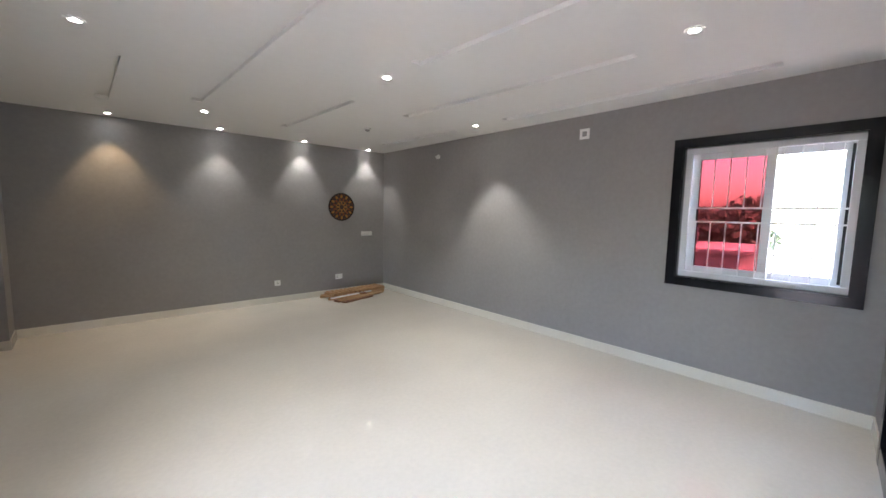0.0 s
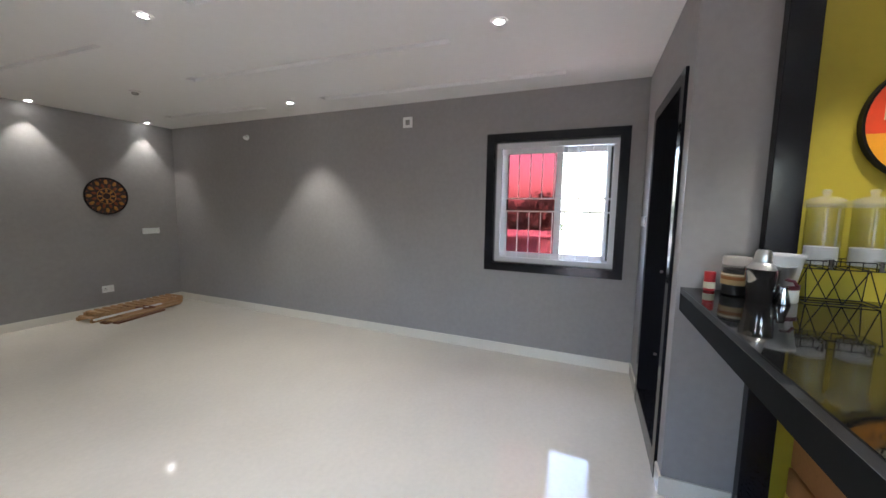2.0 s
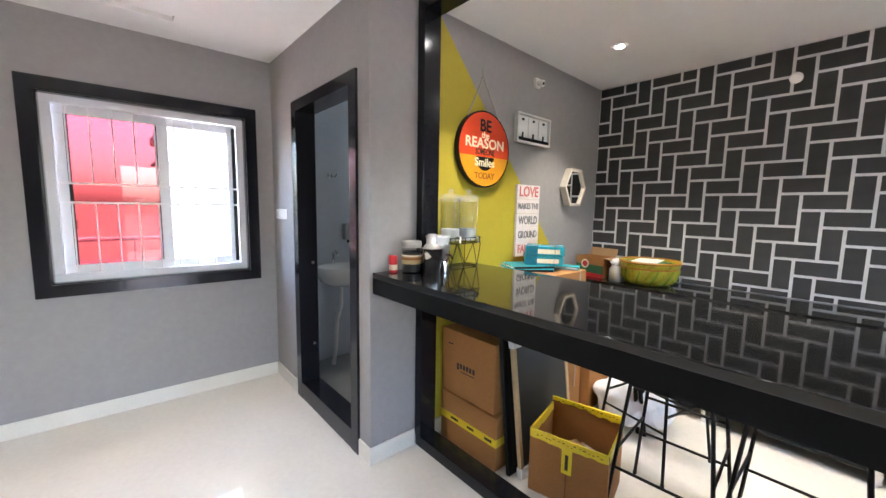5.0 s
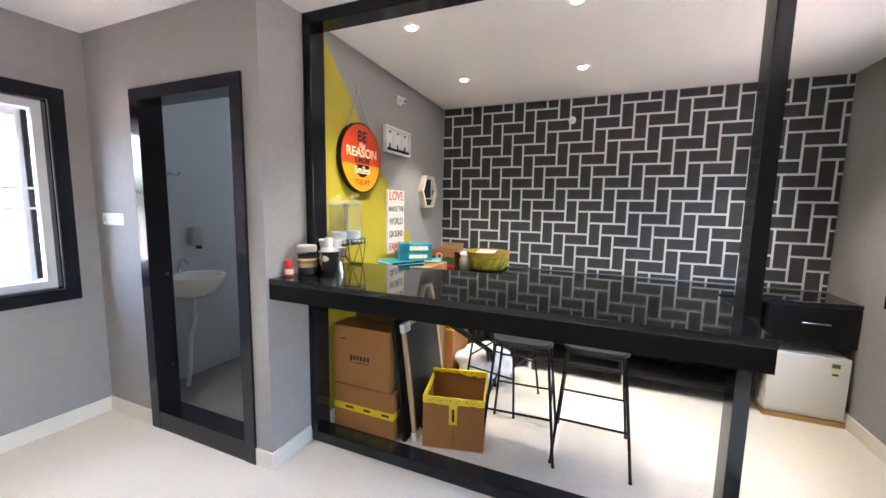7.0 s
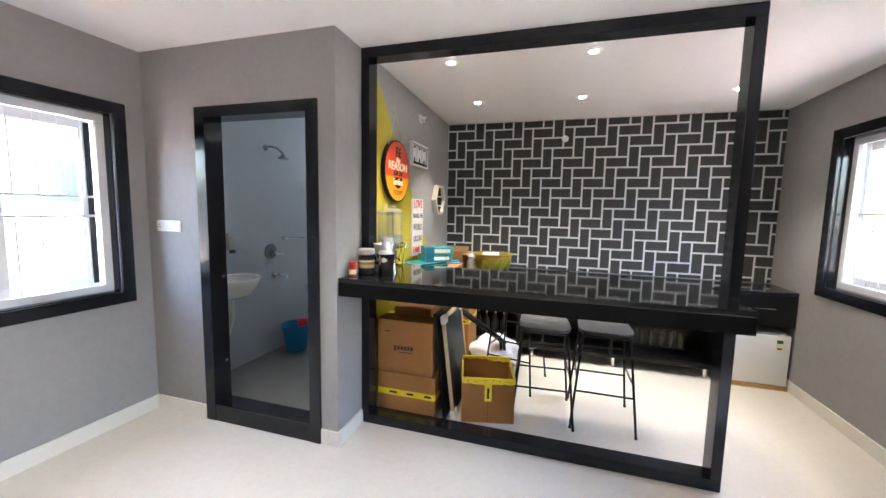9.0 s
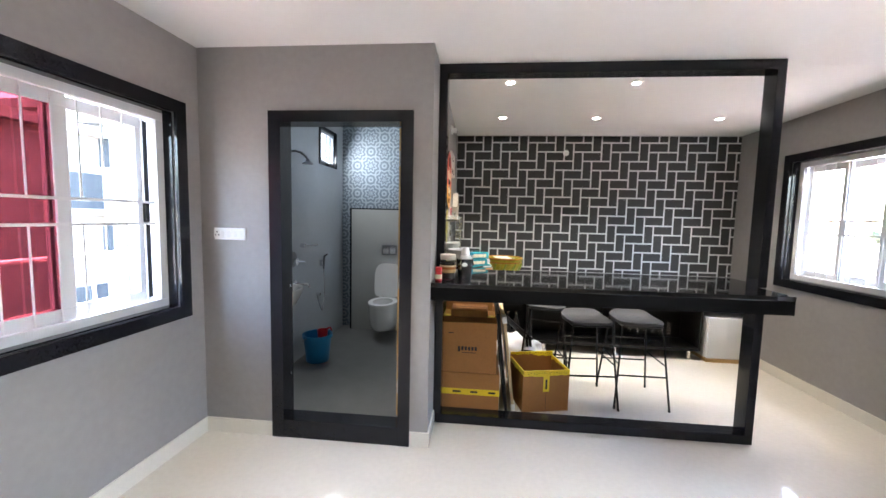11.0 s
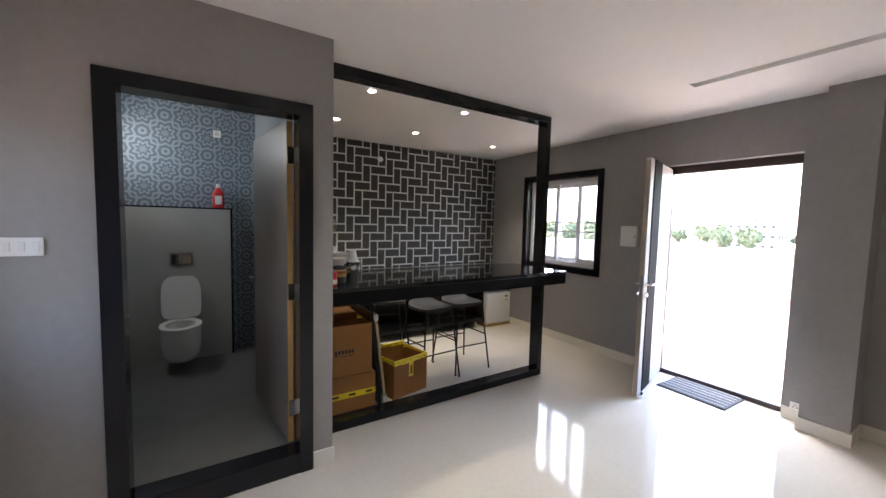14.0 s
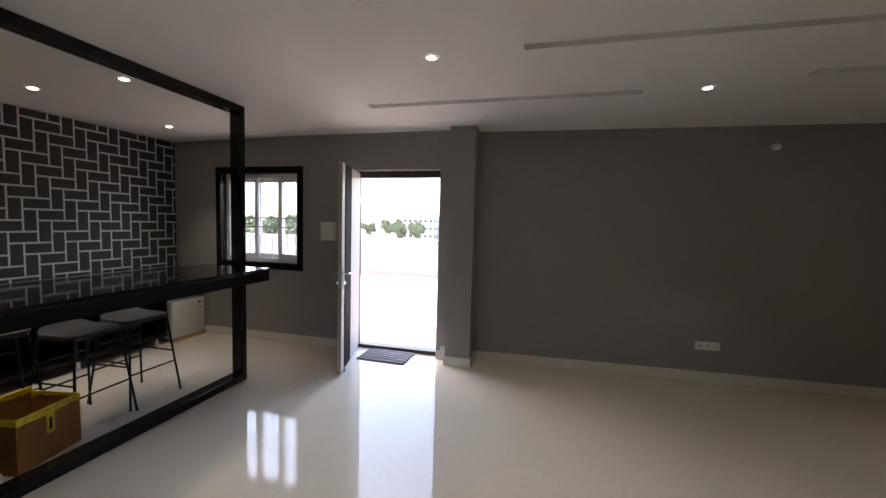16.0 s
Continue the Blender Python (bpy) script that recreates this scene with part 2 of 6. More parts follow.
def pattern_tile():
    m = mat("patterned_blue_grey_tile", (0.2, 0.25, 0.3), 0.55)
    nt = m.node_tree
    p = nt.nodes["Principled BSDF"]
    tc = nt.nodes.new("ShaderNodeTexCoord")
    mp = nt.nodes.new("ShaderNodeMapping")
    mp.inputs["Scale"].default_value = (2.75, 2.75, 2.75)
    nt.links.new(tc.outputs["Object"], mp.inputs[0])
    fr = nt.nodes.new("ShaderNodeVectorMath")
    fr.operation = "FRACTION"
    nt.links.new(mp.outputs[0], fr.inputs[0])
    sb = nt.nodes.new("ShaderNodeVectorMath")
    sb.operation = "SUBTRACT"
    sb.inputs[1].default_value = (0.5, 0.5, 0.5)
    nt.links.new(fr.outputs[0], sb.inputs[0])
    ab = nt.nodes.new("ShaderNodeVectorMath")
    ab.operation = "ABSOLUTE"
    nt.links.new(sb.outputs[0], ab.inputs[0])
    sx = nt.nodes.new("ShaderNodeSeparateXYZ")
    nt.links.new(ab.outputs[0], sx.inputs[0])

    def mth(op, a, b=None):
        n = nt.nodes.new("ShaderNodeMath")
        n.operation = op
        for i, v in enumerate((a, b)):
            if v is None:
                continue
            if isinstance(v, (int, float)):
                n.inputs[i].default_value = v
            else:
                nt.links.new(v, n.inputs[i])
        return n.outputs[0]
    # rosettes round the middle and round the corners of each square, petals in eights
    def rosette(u, v):
        r = mth("SQRT", mth("ADD", mth("MULTIPLY", u, u), mth("MULTIPLY", v, v)))
        petal = mth("COSINE", mth("MULTIPLY", mth("ARCTAN2", v, u), 8.0))
        return r, mth("SINE", mth("ADD", mth("MULTIPLY", r, 44.0), mth("MULTIPLY", petal, 1.5)))
    r1, f1 = rosette(sx.outputs["X"], sx.outputs["Z"])
    r2, f2 = rosette(mth("SUBTRACT", 0.5, sx.outputs["X"]), mth("SUBTRACT", 0.5, sx.outputs["Z"]))
    near = mth("LESS_THAN", r1, r2)
    tot = mth("ADD", mth("MULTIPLY", f1, near), mth("MULTIPLY", f2, mth("SUBTRACT", 1.0, near)))
    cr = nt.nodes.new("ShaderNodeValToRGB")
    cr.color_ramp.elements[0].position, cr.color_ramp.elements[0].color = 0.40, (0.12, 0.152, 0.185, 1)
    cr.color_ramp.elements[1].position, cr.color_ramp.elements[1].color = 0.78, (0.29, 0.335, 0.37, 1)
    nt.links.new(mth("ADD", mth("MULTIPLY", tot, 0.3), 0.5), cr.inputs[0])
    nt.links.new(cr.outputs[0], p.inputs["Base Color"])
    return m


M_PATT = pattern_tile()


# ---- mesh helpers ----
def box(bm, x0, x1, y0, y1, z0, z1, bevel=0.0):
    x0, x1 = min(x0, x1), max(x0, x1)
    y0, y1 = min(y0, y1), max(y0, y1)
    z0, z1 = min(z0, z1), max(z0, z1)
    r = bmesh.ops.create_cube(bm, size=1.0, matrix=Matrix.LocRotScale(
        ((x0 + x1) / 2, (y0 + y1) / 2, (z0 + z1) / 2), None, (x1 - x0, y1 - y0, z1 - z0)))
    if bevel:
        es = {e for v in r["verts"] for e in v.link_edges}
        bmesh.ops.bevel(bm, geom=list(es), offset=bevel, segments=2, affect="EDGES", profile=0.6)
    return bm


def bx(*a, **k):
    return box(bmesh.new(), *a, **k)


def boxes(*rows, bevel=0.0):
    bm = bmesh.new()
    for r in rows:
        box(bm, *r, bevel=bevel)
    return bm


def tube(bm, pts, r, seg=8, closed=False):
    pts = [Vector(p) for p in pts]
    rings, n = [], len(pts)
    prev = None
    for i, p in enumerate(pts):
        a = pts[i - 1] if (i > 0 or closed) else p
        b = pts[(i + 1) % n] if (i < n - 1 or closed) else p
        d = (b - a).normalized()
        if prev is None:
            u = d.orthogonal().normalized()
        else:
            u = (prev - d * prev.dot(d)).normalized()
        prev = u
        w = d.cross(u)
        rings.append([bm.verts.new(p + r * (math.cos(2 * math.pi * k / seg) * u + math.sin(2 * math.pi * k / seg) * w)) for k in range(seg)])
    for i in range(n if closed else n - 1):
        A, Bq = rings[i], rings[(i + 1) % n]
        for k in range(seg):
            bm.faces.new((A[k], A[(k + 1) % seg], Bq[(k + 1) % seg], Bq[k]))
    if not closed:
        bm.faces.new(rings[0][::-1])
        bm.faces.new(rings[-1])
    return bm


def tb(pts, r, seg=8, closed=False):
    return tube(bmesh.new(), pts, r, seg, closed)


def lathe(profile, c=(0, 0, 0), seg=24, bm=None):
    """Turned body: profile of (radius, height)."""
    bm = bm or bmesh.new()
    rings = []
    for r, z in profile:
        if r < 1e-5:
            rings.append([bm.verts.new((c[0], c[1], c[2] + z))])
        else:
            rings.append([bm.verts.new((c[0] + r * math.cos(2 * math.pi * k / seg), c[1] + r * math.sin(2 * math.pi * k / seg), c[2] + z)) for k in range(seg)])
    for A, Bq in zip(rings, rings[1:]):
        for k in range(seg):
            k2 = (k + 1) % seg
            f = [A[k % len(A)], A[k2 % len(A)], Bq[k2 % len(Bq)], Bq[k % len(Bq)]]
            f = list(dict.fromkeys(f))
            if len(f) > 2:
                bm.faces.new(f)
    return bm


def disc_x(bm, x0, x1, cy, cz, r, seg=40):
    """A disc standing on a wall that faces along x."""
    lathe([(0, 0), (r, 0), (r, 1), (0, 1)], seg=seg, bm=bm)
    vs = list(bm.verts)[-(2 * seg + 2):]
    for v in vs:
        v.co = Vector((x0 + (x1 - x0) * v.co.z, cy + v.co.x, cz + v.co.y))
    return bm


def thing(name, loc=(0, 0, 0), label="", category="", group="", kind=""):
    ob = new(name)
    ob.empty_display_size = 0.05
    ob.location = loc
    return tagged(ob, label, category, group, kind)


def root_of(ob):
    while ob.parent:
        ob = ob.parent
    return ob


def part(name, bm, material, parent=None, label="", smooth=False, local=False):
    """Links a bmesh in world places as one mesh object, as a part of parent."""
    me = bpy.data.meshes.new(name)
    if parent is not None and not local:
        bm.transform(Matrix.Translation(-root_of(parent).location))
    bmesh.ops.recalc_face_normals(bm, faces=bm.faces)
    bm.to_mesh(me)
    bm.free()
    me.materials.append(material)
    if smooth:
        for p in me.polygons:
            p.use_smooth = True
        me.set_sharp_from_angle(angle=radians(38))
    ob = new(name, me)
    if parent is not None:
        ob.parent = parent
    if label:
        ob["label"] = label
    return ob


def solo(name, bm, material, label, category, group="", kind="", smooth=False):
    return tagged(part(name, bm, material, smooth=smooth), label, category, group, kind)


def lettering(name, body, size, at, right, up, material, parent, width=None, depth=0.0012):
    """Raised letters of the built-in font, centred on a point, as one mesh."""
    cu = bpy.data.curves.new(name, "FONT")
    cu.body, cu.size, cu.align_x, cu.align_y, cu.extrude = body, size, "CENTER", "CENTER", depth
    cu.resolution_u, cu.offset = 3, size * 0.018
    tmp = bpy.data.objects.new(name, cu)
    scene.collection.objects.link(tmp)
    bpy.context.view_layer.update()
    me = bpy.data.meshes.new_from_object(tmp.evaluated_get(bpy.context.evaluated_depsgraph_get()))
    bpy.data.objects.remove(tmp)
    xs = [v.co.x for v in me.vertices]
    sx = width / (max(xs) - min(xs)) if width else 1.0
    R, U = Vector(right), Vector(up)
    N = R.cross(U)
    m = Matrix((R, U, N)).transposed().to_4x4()
    me.transform(Matrix.Translation(Vector(at) - root_of(parent).location) @ m @ Matrix.Diagonal((sx, 1, 1, 1)))
    me.name = name
    me.materials.clear()
    me.materials.append(material)
    ob = new(name, me)
    ob.parent = parent
    return ob

# ---- large structure ----
def prism(pts, z0, z1):
    """An upright body over a flat outline."""
    bm = bmesh.new()
    lo, hi = ([bm.verts.new((x, y, z)) for x, y in pts] for z in (z0, z1))
    bm.faces.new(lo), bm.faces.new(hi)
    for i in range(len(pts)):
        j = (i + 1) % len(pts)
        bm.faces.new((lo[i], lo[j], hi[j], hi[i]))
    return bm


solo("floor", prism([(XW - 0.2, YS - 0.2), (XE + 0.2, YS - 0.2), (XE + 0.15, 0.0), (4.45, 6.5), (-1.35, 6.7), (-1.12, 1.43), (XW - 0.2, 1.43)], -0.15, 0.0), M_FLOOR, "cream polished vitrified tile floor, glossy and clean", "floor", kind="structure")

# ceiling with shallow straight slots
SLOTS = [(0.10, 0.72, 2.94), (0.31, 3.88, 5.4), (1.0, 2.10, 4.80), (1.92, 0.83, 2.42), (2.08, 3.6, 5.3),
         (2.84, 1.21, 3.70), (3.70, 0.52, 2.94), (3.76, 3.8, 5.45)]
def build_ceiling():
    bm = bmesh.new()
    y1 = YN + 0.45
    w = 0.05
    cuts = sorted({a for x, _, _ in SLOTS for a in (x - w, x + w)} | {XW - 0.45, XE + 0.4})
    cuts = sorted(set(cuts) | {XB + 0.12})
    for a, b in zip(cuts, cuts[1:]):
        mid = (a + b) / 2
        y0 = YS - 0.2 if mid < XB + 0.12 else YB - 0.12
        spans = sorted((s, e) for x, s, e in SLOTS if x - w <= mid <= x + w)
        y = y0
        for s, e in spans:
            box(bm, a, b, y, s, H, H + 0.03)
            y = e
        box(bm, a, b, y, y1, H, H + 0.03)
    box(bm, XW - 0.45, XB + 0.12, YS - 0.2, y1, H + 0.03, H + 0.2)
    box(bm, XB + 0.12, XE + 0.4, YB - 0.12, y1, H + 0.03, H + 0.2)
    return bm
solo("ceiling", build_ceiling(), M_CEIL, "white painted ceiling with shallow straight recessed slots", "ceiling", kind="structure")

solo("ceiling_bar", prism([(-0.56, H + 0.01), (-0.56, H - 0.0005), (YS, HS), (YS, H + 0.01)], XW, XB), M_CEIL, "white painted ceiling over the bar, falling slightly to the back", "ceiling", kind="structure").matrix_world = Matrix(((0, 0, 1, 0), (1, 0, 0, 0), (0, 1, 0, 0), (0, 0, 0, 1)))


def ceiling_at(y):
    """Height of the ceiling over a place in the hall or the bar."""
    return H - 0.0005 - max(0.0, -0.56 - y) / (-0.56 - YS) * (H - 0.0005 - HS)


solo("ceiling_washroom", bx(XB, XE + 0.2, -2.9, YB - 0.121, HB, HB + 0.06), M_CEIL, "white painted washroom ceiling", "ceiling", kind="structure")


def wall_x(name, x0, x1, y0, y1, holes, material, label, H=H):
    """A wall that runs along y, with holes of (ya, yb, za, zb)."""
    bm = bmesh.new()
    y = y0
    for a, b, c, d in sorted(holes):
        box(bm, x0, x1, y, a, 0, H)
        if c > 0:
            box(bm, x0, x1, a, b, 0, c)
        if d < H:
            box(bm, x0, x1, a, b, d, H)
        y = b
    box(bm, x0, x1, y, y1, 0, H)
    return solo(name, bm, material, label, "wall", kind="structure")


W1 = (0.055, 1.185, 0.925, 2.115)
W2 = (-1.795, -0.66, 0.99, 2.13)
DOOR = (0.088, 1.15, 0.0, 2.15)
BWIN = (-2.47, -1.95, 2.10, 2.54)
GREY_L = "warm grey painted plaster wall, slightly scuffed"
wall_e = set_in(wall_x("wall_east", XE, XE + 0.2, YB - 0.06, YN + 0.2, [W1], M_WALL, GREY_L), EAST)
wall_be = wall_x("wall_washroom_east", XE - 0.055, XE + 0.2, -2.9, YB - 0.0605, [BWIN], M_BTILE, "pale grey glossy tiled washroom wall", HB)
wall_w = wall_x("wall_west", XW - 0.2, XW, YS - 0.2, 1.42, [W2, DOOR], M_WALL, GREY_L)
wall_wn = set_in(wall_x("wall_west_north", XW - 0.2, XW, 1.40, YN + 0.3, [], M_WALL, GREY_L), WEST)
wall_n = set_in(solo("wall_north", bx(XW - 0.3, XE + 0.25, YN, YN + 0.2, 0, H), M_WALL, GREY_L, "wall", kind="structure"), NORTH)
wall_s = solo("wall_south", bx(XW, XB, YS - 0.2, YS, 0, H), M_WALL, "feature wall painted with charcoal herringbone blocks and white joints", "wall", kind="structure")
# bar side wall, shared with the washroom, and washroom front wall round its door
wall_b = solo("wall_bar_side", boxes((XB, XB + 0.119, -2.9, YB - 0.12, 0, H), (XB + 0.02, XB + 0.119, -2.9, YB - 0.121, H + 0.0, HB)), M_WALL, "grey painted wall with a large yellow painted corner", "wall", kind="structure")
wall_f = solo("wall_washroom_front", boxes((XB, 2.628, YB - 0.12, YB, 0, H), (3.548, XE, YB - 0.12, YB, 0, H), (2.628, 3.548, YB - 0.12, YB, 2.16, H), (XB + 0.121, XE, YB - 0.119, YB - 0.06, H + 0.001, HB)), M_WALL, GREY_L, "wall", kind="structure")
solo("wall_washroom_back", bx(XB + 0.12, XE - 0.055, -2.86, -2.70, 0, HB), M_PATT, "washroom back wall of patterned blue-grey tiles", "wall", kind="structure")
solo("wall_washroom_lining", boxes((XB + 0.1205, XB + 0.135, -2.70, YB - 0.12, 0, HB)), M_BTILE, "pale grey tile lining of the washroom", "wall", kind="structure")
solo("floor_washroom", bx(XB + 0.12, XE - 0.055, -2.70, YB - 0.121, 0.0005, 0.02), M_BFLOOR, "dark grey matt washroom floor tiles", "floor", kind="structure")
solo("column", bx(-1.0, -0.665, 1.29, 1.566, 0, H), M_WALL, "square grey painted column beside the entrance door", "column", kind="structure")
solo("corner_pier", bx(-1.25, -0.50, 5.98, 6.5, 0, H), M_WALL, "grey painted pier in the room corner", "column", kind="structure")

# yellow painted corner
def yellow():
    bm = bmesh.new()
    top = [(-0.585, H - 0.002), (YS + 0.001, H - 0.002 - 1.135 * (-0.585 - YS))]
    pts = [(-0.55, 0.101), (-0.55, H - 0.002), top[0], top[1], (YS + 0.001, 0.101)]
    vs = [[bm.verts.new((x, y, z)) for y, z in pts] for x in (XB - 0.003, XB + 0.001)]
    bm.faces.new(vs[0]), bm.faces.new(vs[1][::-1])
    n = len(pts)
    for i in range(n):
        bm.faces.new((vs[0][i], vs[0][(i + 1) % n], vs[1][(i + 1) % n], vs[1][i]))
    return bm
part("painted_corner", yellow(), M_YELLOW, wall_b, "mustard yellow painted triangle")

# skirting
SK = 0.1
def skirting():
    t = 0.012
    rows = [(-0.95, -0.665 + t, 1.566, 1.566 + t, 0.0005, SK), (-0.665, -0.665 + t, 1.29, 1.566, 0.0005, SK), (XW, -0.665 + t, 1.29 - t, 1.29, 0.0005, SK),
            (-0.5, -0.5 + t, 5.98, 6.42, 0.0005, SK), (-1.12, -0.5 + t, 5.98 - t, 5.98, 0.0005, SK),
            (XW, XW + t, 1.15, 1.29 - t, 0.0005, SK), (XW, XW + t, YS, 0.088, 0.0005, SK), (XW + t, XB - t, YS, YS + t, 0.0005, SK),
            (XB - t, XB, YS + t, -0.57, 0.0005, SK), (XB - t, XB, -0.44, YB + t, 0.0005, SK),
            (XB, 2.612, YB, YB + t, 0.0005, SK), (3.562, XE - t, YB, YB + t, 0.0005, SK)]
    return boxes(*rows)
BASE_L = "low cream tile skirting along the walls"
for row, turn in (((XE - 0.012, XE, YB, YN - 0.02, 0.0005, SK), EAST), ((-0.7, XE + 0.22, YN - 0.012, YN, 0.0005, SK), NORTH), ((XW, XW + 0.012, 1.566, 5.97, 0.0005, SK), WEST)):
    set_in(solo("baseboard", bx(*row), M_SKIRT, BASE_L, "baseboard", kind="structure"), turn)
solo("baseboard", skirting(), M_SKIRT, BASE_L, "baseboard", kind="structure")


# ---- windows ----
def window(name, xin, out, hole, label, tinted=False, parts_y=None, rail=None):
    """Sliding window in a wall that runs along y; out is +1 or -1, the way outdoors."""
    ya, yb, za, zb = hole
    w = thing(name, (xin, (ya + yb) / 2, za), label, "window", kind="structure")
    X = lambda d: xin + out * d
    b = 0.075
    fr = boxes((X(-0.018), X(0.012), ya - b, yb + b, za - b, za), (X(-0.018), X(0.012), ya - b, yb + b, zb, zb + b),
               (X(-0.018), X(0.012), ya - b, ya, za, zb), (X(-0.018), X(0.012), yb, yb + b, za, zb))
    part("surround", fr, M_BLACK, w, "polished black granite surround")
    f, r, g = 0.056, 0.02, 0.008
    part("reveal", boxes((X(0.012), X(0.0695), ya, yb, za, za + g), (X(0.012), X(0.0695), ya, yb, zb - g, zb), (X(0.012), X(0.0695), ya, ya + g, za + g, zb - g), (X(0.012), X(0.0695), yb - g, yb, za + g, zb - g)), M_BLACK, w, "polished black granite reveal")
    of = boxes((X(0.070), X(0.098), ya, yb, za, za + f), (X(0.070), X(0.098), ya, yb, zb - f, zb),
               (X(0.070), X(0.098), ya, ya + f, za + f, zb - f), (X(0.070), X(0.098), yb - f, yb, za + f, zb - f), bevel=0.005)
    track = boxes((X(0.098), X(0.192), ya, yb, za, za + r), (X(0.098), X(0.192), ya, yb, zb - r, zb),
                  (X(0.098), X(0.192), ya, ya + r, za + r, zb - r), (X(0.098), X(0.192), yb - r, yb, za + r, zb - r),
                  (X(0.152), X(0.156), ya + r, yb - r, za + r, za + f - 0.012), (X(0.152), X(0.156), ya + r, yb - r, zb - f + 0.012, zb - r))
    part("track", track, M_UPVC, w, "white plastic sliding track")
    part("outer_frame", of, M_UPVC, w, "white plastic outer frame")
    for (p, q, d, gm) in parts_y:
        s = 0.062
        z0, z1 = za + f - 0.010, zb - f + 0.010
        sash = part("sash", boxes((X(d), X(d + 0.03), p, q, z0, z0 + s), (X(d), X(d + 0.03), p, q, z1 - s, z1),
                                  (X(d), X(d + 0.03), p, p + s, z0 + s, z1 - s), (X(d), X(d + 0.03), q - s, q, z0 + s, z1 - s), bevel=0.004), M_UPVC, w)
        g = part("pane", bx(X(d + 0.013), X(d + 0.017), p + s, q - s, z0 + s, z1 - s), gm, sash)
        g.visible_shadow = False
        if gm is M_REDGLASS:
            part("gasket", bx(X(d - 0.002), X(d), q - s - 0.016, q - s + 0.002, z0 + s, z1 - s), M_BLACKP, sash, "black rubber gasket")
        elif name == "window_1":
            # black strip in front of the clear sash's south stile
            part("gasket", bx(X(d - 0.022), X(d - 0.001), p + 0.006, p + 0.030, z0 + 0.02, z1 - 0.02), M_BLACKP, sash, "black strip along the sash stile")
    # steel grille
    x = X(0.108)
    for z in rail:
        part("rail", bx(x - 0.006, x + 0.006, ya + r + 0.001, yb - r - 0.001, z - 0.007, z + 0.007), M_GRILLE, w)
    n = int((yb - ya) / 0.125)
    for i in range(1, n + 1):
        y = ya + (yb - ya) * i / (n + 1)
        for z0, z1 in ((za + r, min(rail)), (max(rail), zb - r)):
            part("grille_rod", tb([(x, y, z0), (x, y, z1)], 0.0045, 6), M_GRILLE, w)
    return w


WINDOW_1 = window("window_1", XE, 1, W1, "white sliding window with black granite surround and a red-filmed pane",
       parts_y=[(0.545, 1.14, 0.120, M_REDGLASS), (0.10, 0.615, 0.158, M_GLASS)], rail=(1.445, 1.57))
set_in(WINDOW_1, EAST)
window("window_2", XW, -1, W2, "white three-part sliding window with black granite surround",
       parts_y=[(-1.75, -1.33, 0.120, M_GLASS), (-1.39, -0.98, 0.158, M_GLASS), (-1.04, -0.705, 0.120, M_GLASS)], rail=(1.445, 1.565))


def washroom_window():
    ya, yb, za, zb = BWIN
    x0, x1 = XE - 0.055, XE + 0.02
    w = thing("window_3", (x0, ya, za), "small high washroom window with black frame, tilted open", "window", kind="structure")
    f = 0.035
    part("frame", boxes((x0 - 0.012, x1, ya, yb, za, za + f), (x0 - 0.012, x1, ya, yb, zb - f, zb), (x0 - 0.012, x1, ya, ya + f, za + f, zb - f), (x0 - 0.012, x1, yb - f, yb, za + f, zb - f)), M_BLACK, w)
    s = 0.03
    sash = part("sash", boxes((x0 + 0.02, x0 + 0.045, ya + f, yb - f, za + f, za + f + s), (x0 + 0.02, x0 + 0.045, ya + f, yb - f, zb - f - s, zb - f),
                              (x0 + 0.02, x0 + 0.045, ya + f, ya + f + s, za + f + s, zb - f - s), (x0 + 0.02, x0 + 0.045, yb - f - s, yb - f, za + f + s, zb - f - s),
                              (x0 + 0.02, x0 + 0.045, (ya + yb) / 2 - 0.015, (ya + yb) / 2 + 0.015, za + f + s, zb - f - s)), M_UPVC, w)
    p = part("pane", bx(x0 + 0.03, x0 + 0.034, ya + f + s, yb - f - s, za + f + s, zb - f - s), M_GLASS, sash)
    p.visible_shadow = False
    for i in range(1, 5):
        y = ya + (yb - ya) * i / 5
        part("grille_rod", tb([(XE + 0.06, y, za), (XE + 0.06, y, zb)], 0.005, 6), M_GRILLE, w)
    part("sash_hook", bx(x0 - 0.05, x0 - 0.012, ya + 0.2, ya + 0.28, za + 0.008, za + 0.024), M_BLACKP, w)
    # sky light through the opening
    la = bpy.data.lights.new("washroom_daylight", "AREA")
    la.energy, la.shape, la.size, la.size_y, la.color = 0.34, "RECTANGLE", yb - ya - 0.1, zb - za - 0.1, (0.90, 0.95, 1.0)
    c = Vector((x0 - 0.03, (ya + yb) / 2, (za + zb) / 2))
    new("washroom_daylight", la).matrix_world = look(c, c + Vector((-1.0, 0.0, -0.45)))
washroom_window()


